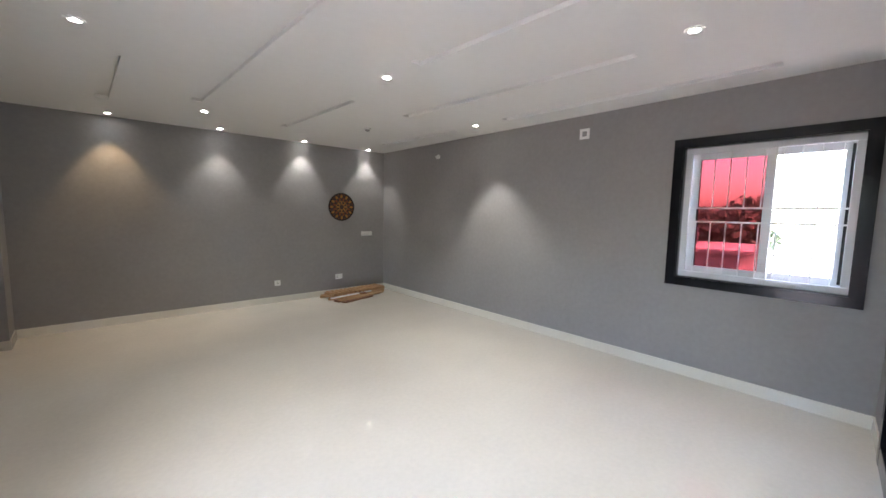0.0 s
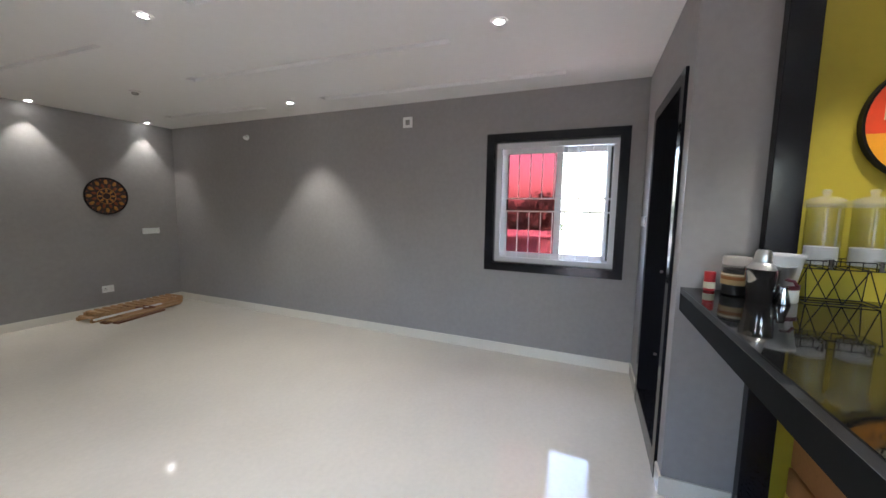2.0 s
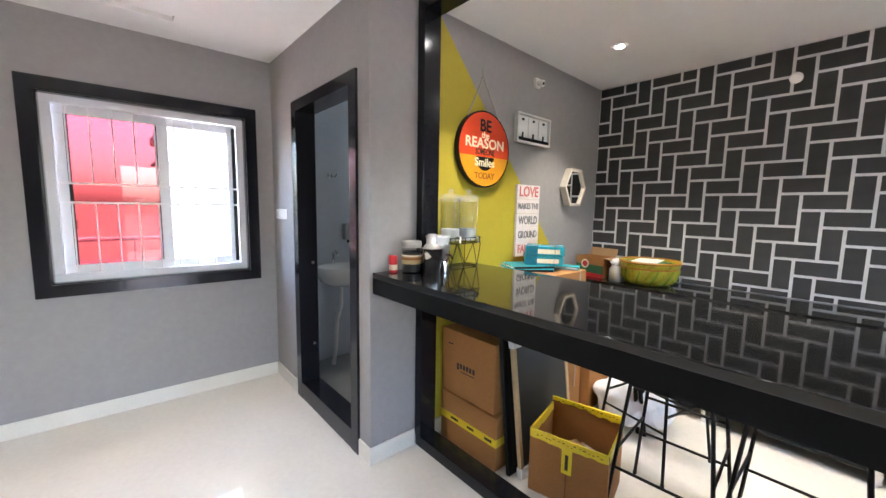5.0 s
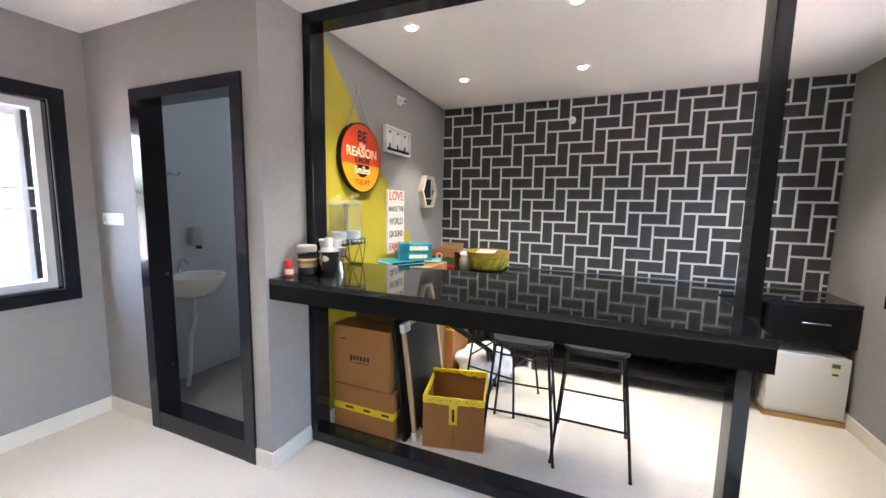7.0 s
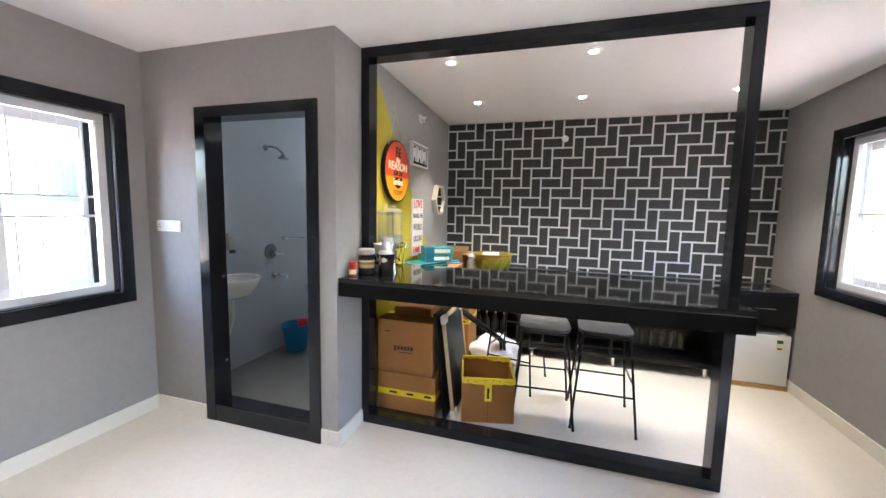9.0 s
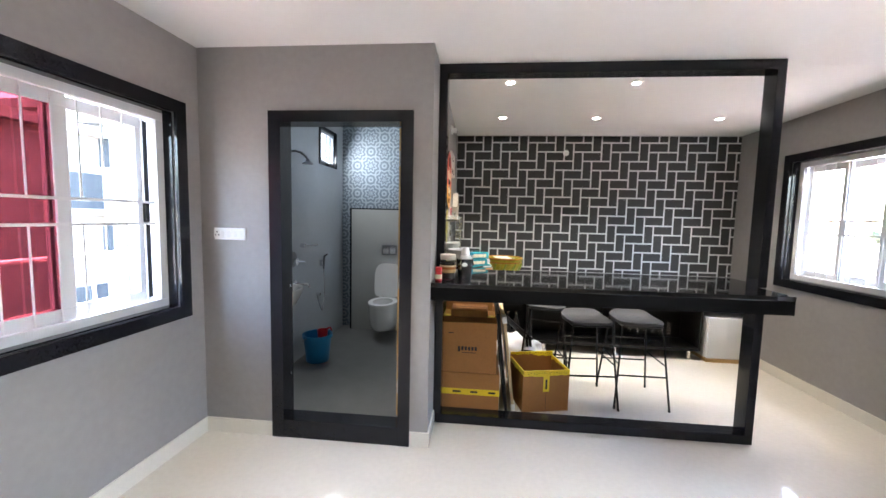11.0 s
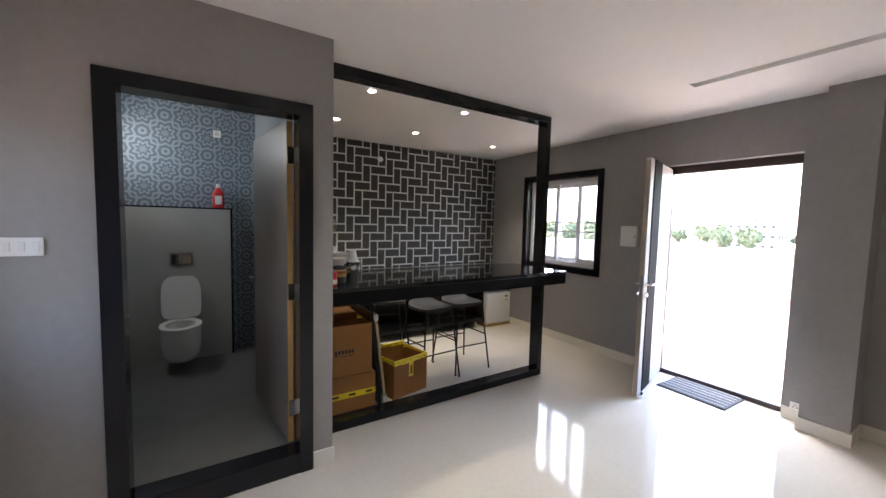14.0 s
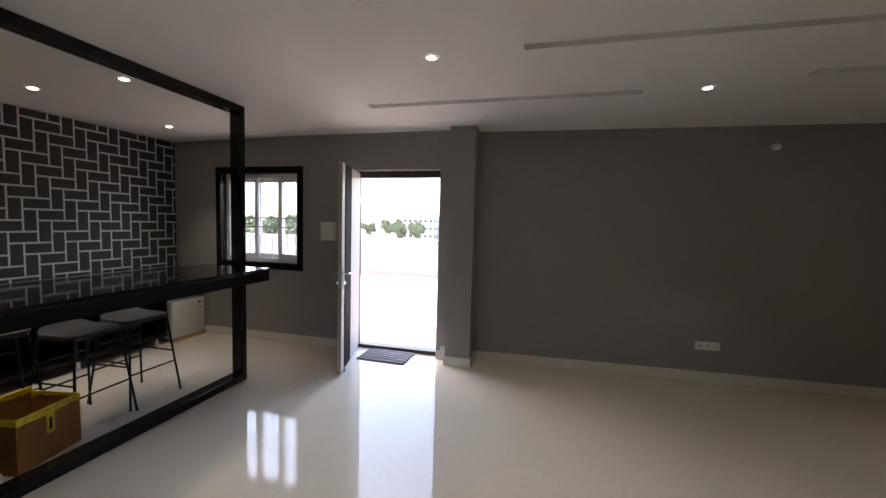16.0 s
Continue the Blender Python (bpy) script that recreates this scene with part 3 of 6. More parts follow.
# ---- washroom door ----
def washroom_door():
    d = thing("door_1", (3.1, YB, 0), "washroom doorway with black granite frame and door standing open", "door", kind="structure")
    y0, y1 = YB - 0.125, YB + 0.016
    part("jamb", bx(2.615, 2.693, y0, y1, 0, 2.105), M_BLACK, d)
    part("jamb", bx(3.478, 3.560, y0, y1, 0, 2.105), M_BLACK, d)
    part("head", bx(2.615, 3.560, y0, y1, 2.105, 2.175), M_BLACK, d)
    part("threshold", bx(2.693, 3.478, y0, y1 - 0.001, 0, 0.125, bevel=0.004), M_BLACK, d)
    # leaf, turned into the washroom round its hinge
    T = Matrix.Translation((2.700, y0 - 0.006, 0)) @ Matrix.Rotation(radians(6.5), 4, "Z")
    def leaf_part(name, bm, m, parent, label=""):
        bm.transform(T)
        return part(name, bm, m, parent, label)
    leaf = leaf_part("leaf", bx(0.0, 0.034, -0.80, 0.0, 0.135, 2.10, bevel=0.002), M_LEAF, d, "grey-brown laminate door leaf")
    leaf_part("edge_strip", bx(0.001, 0.033, 0.0005, 0.004, 0.136, 2.099), M_LEAFE, leaf, "raw wood edge")
    for z in (0.35, 1.08, 1.9):
        leaf_part("hinge", bx(-0.006, 0.03, 0.004, 0.0075, z - 0.05, z + 0.05), M_STEEL, leaf)
    h = leaf_part("handle", tube(tube(bmesh.new(), [(0.034, -0.74, 1.08), (0.085, -0.74, 1.08)], 0.009), [(0.08, -0.74, 1.08), (0.08, -0.63, 1.08)], 0.008), M_DKSTEEL, leaf)
    for y, z in ((0.001, 1.02), (0.001, 0.4)):
        part("keep", bx(3.474, 3.4775, YB - 0.1, YB - 0.08, z, z + 0.02), M_CHROME, d)
washroom_door()


# ---- entrance door ----
def entrance_door():
    ya, yb, _, zt = DOOR
    x0, x1 = XW - 0.185, XW - 0.10
    d = thing("door_2", (XW, ya, 0), "white entrance door with a black band, standing wide open", "door", kind="structure")
    part("jamb", bx(x0, x1, ya, ya + 0.02, 0, zt - 0.075), M_BROWNF, d)
    part("jamb", bx(x0, x1, yb - 0.03, yb, 0, zt - 0.075), M_BROWNF, d)
    part("head", bx(x0, x1, ya, yb, zt - 0.075, zt), M_BROWNF, d)
    part("threshold", bx(x0, x1 + 0.02, ya + 0.02, yb - 0.03, 0, 0.045, bevel=0.004), M_BROWNF, d)
    hx, hy = XW - 0.095, ya + 0.044
    ang = math.atan2(0.365 - hy, -0.07 - hx)
    T = Matrix.Translation((hx, hy, 0)) @ Matrix.Rotation(ang, 4, "Z")
    L = math.hypot(0.365 - hy, -0.07 - hx)
    def lp(name, bm, m, parent, label="", smooth=False):
        bm.transform(T)
        return part(name, bm, m, parent, label, smooth)
    leaf = lp("leaf", bx(0.0, L, -0.04, 0.0, 0.012, 2.12, bevel=0.003), M_DOORW, d, "white laminate leaf")
    lp("black_band", bx(L - 0.38, L - 0.12, 0.0, 0.008, 0.03, 2.118), M_BAND, leaf, "black vertical band")
    lp("edge_strip", bx(L, L + 0.002, -0.037, -0.003, 0.014, 2.098), M_LEAFT, leaf, "tan edge")
    lp("lock_plate", bx(L + 0.002, L + 0.004, -0.03, -0.01, 0.88, 1.10), M_CHROME, leaf)
    for s in (1, -1):
        yo = 0.0 if s > 0 else -0.04
        hb = tube(tube(bmesh.new(), [(L - 0.06, yo, 1.02), (L - 0.06, yo + s * 0.05, 1.02)], 0.010), [(L - 0.055, yo + s * 0.05, 1.02), (L - 0.18, yo + s * 0.05, 1.015)], 0.009)
        hd = lp("handle", hb, M_CHROME, leaf, "chrome lever", True)
        lp("rosette", tb([(L - 0.06, yo, 1.02), (L - 0.06, yo + s * 0.008, 1.02)], 0.026, 16), M_CHROME, leaf)
        lp("lock_cylinder", tb([(L - 0.06, yo, 0.93), (L - 0.06, yo + s * 0.02, 0.93)], 0.020, 16), M_CHROME, leaf)
    lp("door_stop", bx(L - 0.1, L - 0.02, 0.002, 0.03, 0.012, 0.03), M_STEEL, leaf)
    for z in (0.3, 1.05, 1.8):
        lp("hinge", tb([(-0.004, -0.004, z - 0.05), (-0.004, -0.004, z + 0.05)], 0.007, 8), M_STEEL, leaf)
entrance_door()


# ---- black bar frame and counter ----
def bar_frame():
    f = thing("bar_frame", (1.4, -0.5, 0), "tall black granite-clad frame from floor to ceiling round the bar", "frame", kind="structure")
    ya, yb = -0.564, -0.447
    part("beam", bx(0.275, XB - 0.013, ya, yb, 0.0005, 0.068, bevel=0.003), M_BLACK, f, "floor beam")
    part("beam", bx(0.275, XB, ya, yb, H - 0.066, H - 0.0005, bevel=0.003), M_BLACK, f, "ceiling beam")
    for x0, x1 in ((0.275, 0.33), (2.437, XB - 0.0005)):
        part("post", bx(x0, x1, ya, yb, 0.068, 0.985, bevel=0.003), M_BLACK, f)
        part("post", bx(x0, x1, ya, yb, 1.10, H - 0.066, bevel=0.003), M_BLACK, f)
bar_frame()

bar = thing("bar_counter", (1.41, -0.55, 0.985), "thick polished black granite bar counter, mirror-glossy", "counter")
part("top", bx(0.316, XB - 0.0005, -0.885, -0.155, 1.07, 1.0995, bevel=0.003), M_BLACKT, bar, "mirror-polished top slab")
part("apron", boxes((0.318, XB - 0.0005, -0.18, -0.157, 0.985, 1.07), (0.318, XB - 0.0005, -0.883, -0.86, 0.985, 1.07), (0.318, 0.353, -0.86, -0.18, 0.985, 1.07)), M_BLACKM, bar)
part("underside", bx(0.353, XB - 0.0005, -0.96, -0.18, 0.9865, 1.07), M_BLACKM, bar)


# ---- ceiling spots ----
def spot_body():
    d = thing("ceiling_spotlight", (0, 0, H), "round white recessed ceiling spotlight, lit", "spotlight", group="ceiling spotlights")
    ring = lathe([(0.034, -0.0005), (0.036, -0.006), (0.050, -0.004), (0.052, 0.0)], (0, 0, H), 28)
    part("trim_ring", ring, M_WHITE, d, smooth=True)
    part("reflector", lathe([(0.0345, -0.001), (0.030, -0.0025), (0.0, -0.0025)], (0, 0, H), 24), M_CHROME, d, smooth=True)
    bm = bmesh.new()
    for k in range(3):
        a = 2 * math.pi * k / 3 + 0.5
        lathe([(0.0, -0.0055), (0.008, -0.005), (0.010, -0.0026)], (0.016 * math.cos(a), 0.016 * math.sin(a), H), 10, bm)
    part("led", bm, M_LED, d)
    return d
SPOTS = [(0.386, 6.17, 1), (1.534, 6.11, 0), (2.718, 6.12, 0), (3.885, 6.06, 0), (0.12, 3.37, 0), (1.16, 5.21, 0), (1.94, 2.81, 0), (3.71, 3.38, 0),
         (2.71, 0.84, 0), (0.958, 1.536, 0), (1.986, -0.81, 0), (1.039, -0.84, 0), (1.985, -1.765, 0), (1.052, -1.785, 0), (-0.14, -1.82, 0)]
_s0 = spot_body()
for i, (x, y, warm) in enumerate(SPOTS):
    z = ceiling_at(y)
    o = _s0 if i == 0 else copy_thing(_s0, Matrix.Translation((x, y, z)))
    if i == 0:
        o.location = (x, y, z)
    wall_wash, in_bar = i in (0, 1, 2, 3, 7), i > 9
    la = bpy.data.lights.new("spot_lamp", "SPOT")
    la.energy = LAMP * (1.25 if i == 7 else 0.48 if i < 4 else 0.45 if i in (4, 5) else 0.9 if in_bar else 1.0)
    la.spot_size, la.spot_blend = (radians(76 if i == 7 else 74), 0.5) if wall_wash else (radians(84), 0.6)
    la.shadow_soft_size = 0.03
    la.color = (1.0, 0.72, 0.42) if warm else (1.0, 0.93, 0.83) if in_bar else (1.0, 0.96, 0.90)
    lo = new("spot_lamp", la)
    lo.location = (x, y, z - 0.012)


# ---- herringbone blocks on the feature wall ----
def herringbone():
    U, gap = 0.1092, 0.018
    zb0, HA = 0.885, 2.568
    part("joint_ground", bx(XW + 0.001, XB - 0.001, YS, YS + 0.002, zb0, HS + 0.03), M_JOINT, wall_s, "white joints")
    cols, rows = int((XB - XW) / U) + 2, int((H - zb0) / U) + 2
    shared = {}
    def put(c, r, wc, hr):
        x1, x0 = XB - c * U - gap / 2, XB - (c + wc) * U + gap / 2
        z1, z0 = HA - r * U - gap / 2, HA - (r + hr) * U + gap / 2
        x1, x0 = min(x1, XB - 0.004), max(x0, XW + 0.004)
        z1, z0 = min(z1, HS - 0.006), max(z0, zb0 + 0.003)
        if x1 - x0 < 0.015 or z1 - z0 < 0.015:
            return
        w, h = round(x1 - x0, 4), round(z1 - z0, 4)
        if (w, h) not in shared:
            bm = bx(-w / 2, w / 2, 0, 0.005, -h / 2, h / 2)
            fr = [e for e in bm.edges if all(v.co.y > 0.004 for v in e.verts)]
            bmesh.ops.bevel(bm, geom=fr, offset=0.002, segments=1, affect="EDGES")
            me = bpy.data.meshes.new("brick")
            bmesh.ops.recalc_face_normals(bm, faces=bm.faces)
            bm.to_mesh(me), bm.free()
            me.materials.append(M_BRICK)
            shared[(w, h)] = me
        o = new("brick", shared[(w, h)])
        o.parent = wall_s
        o.location = ((x0 + x1) / 2, YS + 0.002, (z0 + z1) / 2)
    for r in range(-1, rows):
        for c in range(-1, cols):
            k = (c - r) % 4
            if k == 0 and r >= 0:
                put(c, r, 2, 1)
            elif k == 3 and c >= 0:
                put(c, r, 1, 2) if r >= 0 else put(c, 0, 1, 1)
HERRINGBONE = herringbone

# ---- bar stools ----
def stool():
    s = thing("bar_stool", (0, 0, 0), "black wire bar stool with grey moulded seat and low back lip", "stool", group="bar stools")
    bm = bmesh.new()
    # dished seat with a rounded square outline and a raised rear lip
    n, rings = 28, []
    for k, (sc, dz) in enumerate(((0.0, -0.010), (0.55, -0.009), (0.85, -0.002), (0.97, 0.004), (1.0, 0.0), (0.98, -0.022), (0.9, -0.026))):
        ring = []
        for i in range(n):
            a = 2 * math.pi * i / n
            c, d = math.cos(a), math.sin(a)
            r = 0.185 / (abs(c) ** 4.5 + abs(d) ** 4.5) ** (1 / 4.5)
            x, y = sc * r * c, sc * r * d * 0.95
            lip = 0.045 * max(0.0, (-y - 0.10) / 0.08) ** 1.5 if sc > 0.8 else 0.0
            ring.append(bm.verts.new((x, y, 0.70 + dz + lip)))
        rings.append(ring)
    for A, C in zip(rings, rings[1:]):
        for i in range(n):
            j = (i + 1) % n
            bm.faces.new((A[i], A[j], C[j], C[i]))
    bm.faces.new(rings[-1])
    bmesh.ops.remove_doubles(bm, verts=bm.verts, dist=1e-5)
    part("seat", bm, M_SEAT, s, "grey moulded plastic seat", smooth=True)
    top, bot = 0.155, 0.215
    for sx in (-1, 1):
        for sy in (-1, 1):
            leg = part("leg", tb([(sx * top, sy * top, 0.672), (sx * bot, sy * (bot + 0.01), 0.006)], 0.0085, 8), M_BLACKP, s, smooth=True)
            part("foot_cap", tb([(sx * bot, sy * (bot + 0.01), 0.0), (sx * bot, sy * (bot + 0.01), 0.012)], 0.011, 8), M_BLACKP, leg)
    def at(z):
        k = (0.672 - z) / 0.666
        return top + (bot - top) * k
    part("seat_ring", tb([(-top, -top, 0.668), (top, -top, 0.668), (top, top, 0.668), (-top, top, 0.668)], 0.0075, 6, True), M_BLACKP, s)
    for z, sides in ((0.27, "fb"), (0.36, "lr"), (0.48, "b")):
        a = at(z)
        for c in sides:
            p = {"f": [(-a, a + 0.004, z), (a, a + 0.004, z)], "b": [(-a, -a - 0.004, z), (a, -a - 0.004, z)],
                 "l": [(-a, -a, z), (-a, a, z)], "r": [(a, -a, z), (a, a, z)]}[c]
            part("foot_rail", tb(p, 0.007, 6), M_BLACKP, s)
    return s


_st = stool()
_st.location = (0.84, -1.075, 0)
copy_thing(_st, Matrix.Translation((1.265, -1.02, 0)) @ Matrix.Rotation(radians(4), 4, "Z"))
copy_thing(_st, Matrix.Translation((1.51, -1.50, 0)) @ Matrix.Rotation(radians(-14), 4, "Z"))


# ---- back counter with shelf, glasses, drawer and fridge ----
def back_counter():
    b = thing("back_counter", (0.8, -2.3, 0), "low black back counter with open shelf along the feature wall", "cabinet")
    yb, yf = YS + 0.014, -2.10
    part("top", bx(XW + 0.001, XB - 0.004, yb, yf + 0.02, 0.85, 0.88, bevel=0.003), M_BLACKT, b, "polished black top")
    part("back_panel", bx(-0.30, XB - 0.004, yb, yb + 0.015, 0.10, 0.85), M_BLACKP, b)
    part("bottom_shelf", bx(-0.30, XB - 0.02, yb + 0.015, yf, 0.10, 0.13), M_BLACKP, b)
    part("upper_shelf", bx(-0.30, XB - 0.02, yb + 0.015, yf, 0.58, 0.60), M_BLACKP, b)
    for x in (-0.30, 0.62, 1.55, 2.44):
        part("divider", bx(x, x + 0.02, yb + 0.015, yf, 0.13, 0.58), M_BLACKP, b)
    for x in (-0.20, 0.60, 1.40, 2.2):
        part("foot", lathe([(0.0, 0), (0.02, 0), (0.024, 0.10), (0.0, 0.10)], (x, yf - 0.05, 0), 14), M_STEEL, b, "bright steel foot", smooth=True)
    for x0, x1 in ((-0.28, 0.62), (0.64, 1.55), (1.57, 2.44)):
        dr = part("drawer_front", bx(x0 + 0.004, x1 - 0.004, yf - 0.02, yf, 0.605, 0.845, bevel=0.002), M_BLACKP, b)
        part("handle", tb([((x0 + x1) / 2 - 0.06, yf, 0.74), ((x0 + x1) / 2 - 0.055, yf + 0.025, 0.74), ((x0 + x1) / 2 + 0.055, yf + 0.025, 0.74), ((x0 + x1) / 2 + 0.06, yf, 0.74)], 0.006), M_CHROME, dr)
    box_ = part("drawer_box", bx(XW + 0.013, -0.305, yb, yf - 0.002, 0.575, 0.85), M_BLACKP, b)
    part("drawer_front", bx(XW + 0.004, -0.31, yf - 0.002, yf + 0.018, 0.57, 0.848, bevel=0.003), M_BLACKP, box_, "black drawer front")
    part("handle", tb([(-0.66, yf + 0.018, 0.73), (-0.655, yf + 0.045, 0.73), (-0.50, yf + 0.045, 0.73), (-0.495, yf + 0.018, 0.73)], 0.007), M_CHROME, box_, "chrome bar handle")
back_counter()


def wine_glass(x, y):
    g = thing("wine_glass", (x, y, 0.13), "clear stemmed glass standing on the black shelf", "glass", group="stemmed glasses")
    part("bowl", lathe([(0.0, 0.09), (0.014, 0.094), (0.026, 0.12), (0.030, 0.17), (0.027, 0.25), (0.0258, 0.25), (0.0285, 0.17), (0.0245, 0.122), (0.0, 0.096)], (x, y, 0.13), 18), M_JARGLASS, g, smooth=True)
    part("stem", lathe([(0.0, 0), (0.034, 0.001), (0.03, 0.004), (0.005, 0.01), (0.004, 0.085), (0.012, 0.092)], (x, y, 0.13), 16), M_JARGLASS, g, smooth=True)
    return g
_g = wine_glass(0.0, -2.22)
for i in range(1, 6):
    copy_thing(_g, Matrix.Translation((0.0 + 0.085 * i, -2.22, 0.13)))
for i in range(5):
    copy_thing(_g, Matrix.Translation((0.03 + 0.085 * i, -2.33, 0.13)))


def bottle(x, y, h, m):
    b = thing("bottle", (x, y, 0.13), "dark glass bottle standing on the black shelf", "bottle", group="bottles on the shelf")
    part("body", lathe([(0, 0), (0.035, 0), (0.037, 0.01), (0.037, h * 0.6), (0.014, h * 0.78), (0.013, h * 0.92), (0, h * 0.92)], (x, y, 0.13), 18), m, b, smooth=True)
    part("cap", lathe([(0.0, h * 0.92), (0.015, h * 0.92), (0.015, h), (0, h)], (x, y, 0.13), 14), M_STEEL, b, "metal cap", smooth=True)
    return b
_b = bottle(1.72, -2.22, 0.30, M_COFFEE)
for i in range(1, 6):
    copy_thing(_b, Matrix.Translation((1.72 + 0.095 * i, -2.22 - 0.03 * (i % 2), 0.13)))


def fridge():
    f = thing("mini_fridge", (-0.58, -2.3, 0), "small white refrigerator on a wooden base under the drawer", "refrigerator")
    x0, x1 = -0.80, -0.345
    part("base", bx(x0 - 0.005, x1 + 0.005, -2.50, -2.06, 0.0, 0.035), M_LEAFE, f, "orange-brown wooden base")
    part("body", bx(x0, x1, -2.50, -2.12, 0.035, 0.50, bevel=0.012), M_FRIDGE, f, smooth=True)
    d = part("door", bx(x0, x1, -2.115, -2.065, 0.04, 0.498, bevel=0.014), M_FRIDGE, f, smooth=True)
    part("energy_label", bx(-0.745, -0.69, -2.065, -2.0635, 0.36, 0.46), M_CREAM, d, "small energy label")
    part("label_print", bx(-0.74, -0.695, -2.0635, -2.063, 0.425, 0.455), M_GREEN, d)
    part("label_print", bx(-0.735, -0.70, -2.0635, -2.063, 0.37, 0.385), M_GREEN, d)
    part("gasket", bx(x0 + 0.006, x1 - 0.006, -2.12, -2.115, 0.05, 0.49), M_GREYP, f)
fridge()


# ---- cartons ----
def strip_print(rows, parent, m=M_INK):
    for r in rows:
        part("print_mark", bx(*r), m, parent)


def carton_stack():
    def carton(x0, x1, y0, y1, z0, z1, label, tape_z=None, tape_top=False, printed=False):
        c = thing("carton", ((x0 + x1) / 2, (y0 + y1) / 2, z0), label, "carton", group="packing cartons")
        part("body", bx(x0, x1, y0, y1, z0, z1, bevel=0.006), M_CARD, c)
        if tape_z:
            t = part("tape", boxes((x0 - 0.0006, x1 + 0.0006, y0 - 0.0006, y1 + 0.0006, tape_z - 0.024, tape_z + 0.024)), M_TAPE, c, "yellow printed packing tape")
            rng = random.Random(int(x0 * 1000))
            x, rows = x0 + 0.03, []
            while x < x1 - 0.08:
                rows.append((x, x + rng.uniform(0.04, 0.07), y1 + 0.0006, y1 + 0.0012, tape_z - 0.007, tape_z + 0.008))
                x += rng.uniform(0.10, 0.14)
            for q in rows:
                part("print_mark", bx(*q), M_INK, t)
        if tape_top:
            part("tape", boxes((x0 + 0.01, x1 - 0.004, (y0 + y1) / 2 - 0.03, (y0 + y1) / 2 + 0.03, z1 - 0.002, z1 + 0.0008)), M_TAPE, c, "yellow packing tape over the lid")
        if printed:
            z = z0 + (z1 - z0) * 0.48
            xm = (x0 + x1) / 2
            rows = [(xm + 0.082 - 0.026 * i, xm + 0.064 - 0.026 * i, y1 + 0.0004, y1 + 0.0012, z - 0.014 + (0.0 if i else -0.01), z + 0.016) for i in range(6)]
            rows += [(xm - 0.06, xm + 0.05, y1 + 0.0004, y1 + 0.0012, z - 0.034, z - 0.029), (x1 - 0.10, x1 - 0.06, y1 + 0.0004, y1 + 0.0012, z1 - 0.09, z1 - 0.083)]
            strip_print(rows, c)
        part("lid_seam", bx(x0 + 0.002, x1 - 0.002, (y0 + y1) / 2 - 0.0015, (y0 + y1) / 2 + 0.0015, z1, z1 + 0.001), M_INK, c)
        return c
    carton(2.00, 2.455, -1.06, -0.63, 0.0005, 0.315, "brown carton with yellow tape at the bottom of a stack", tape_z=0.165)
    carton(2.03, 2.465, -1.05, -0.64, 0.3165, 0.715, "brown carton with a dark printed mark, stacked on another", tape_top=True, printed=True)
    carton(2.05, 2.465, -1.62, -1.09, 0.0005, 1.035, "tall brown carton behind the stack")
    carton(2.10, 2.40, -1.02, -0.80, 0.717, 0.775, "flat brown carton lying on top of the stack")
    carton(1.99, 2.46, -2.05, -1.64, 0.0005, 0.62, "brown carton with yellow tape standing by the side wall", tape_z=0.45)
carton_stack()


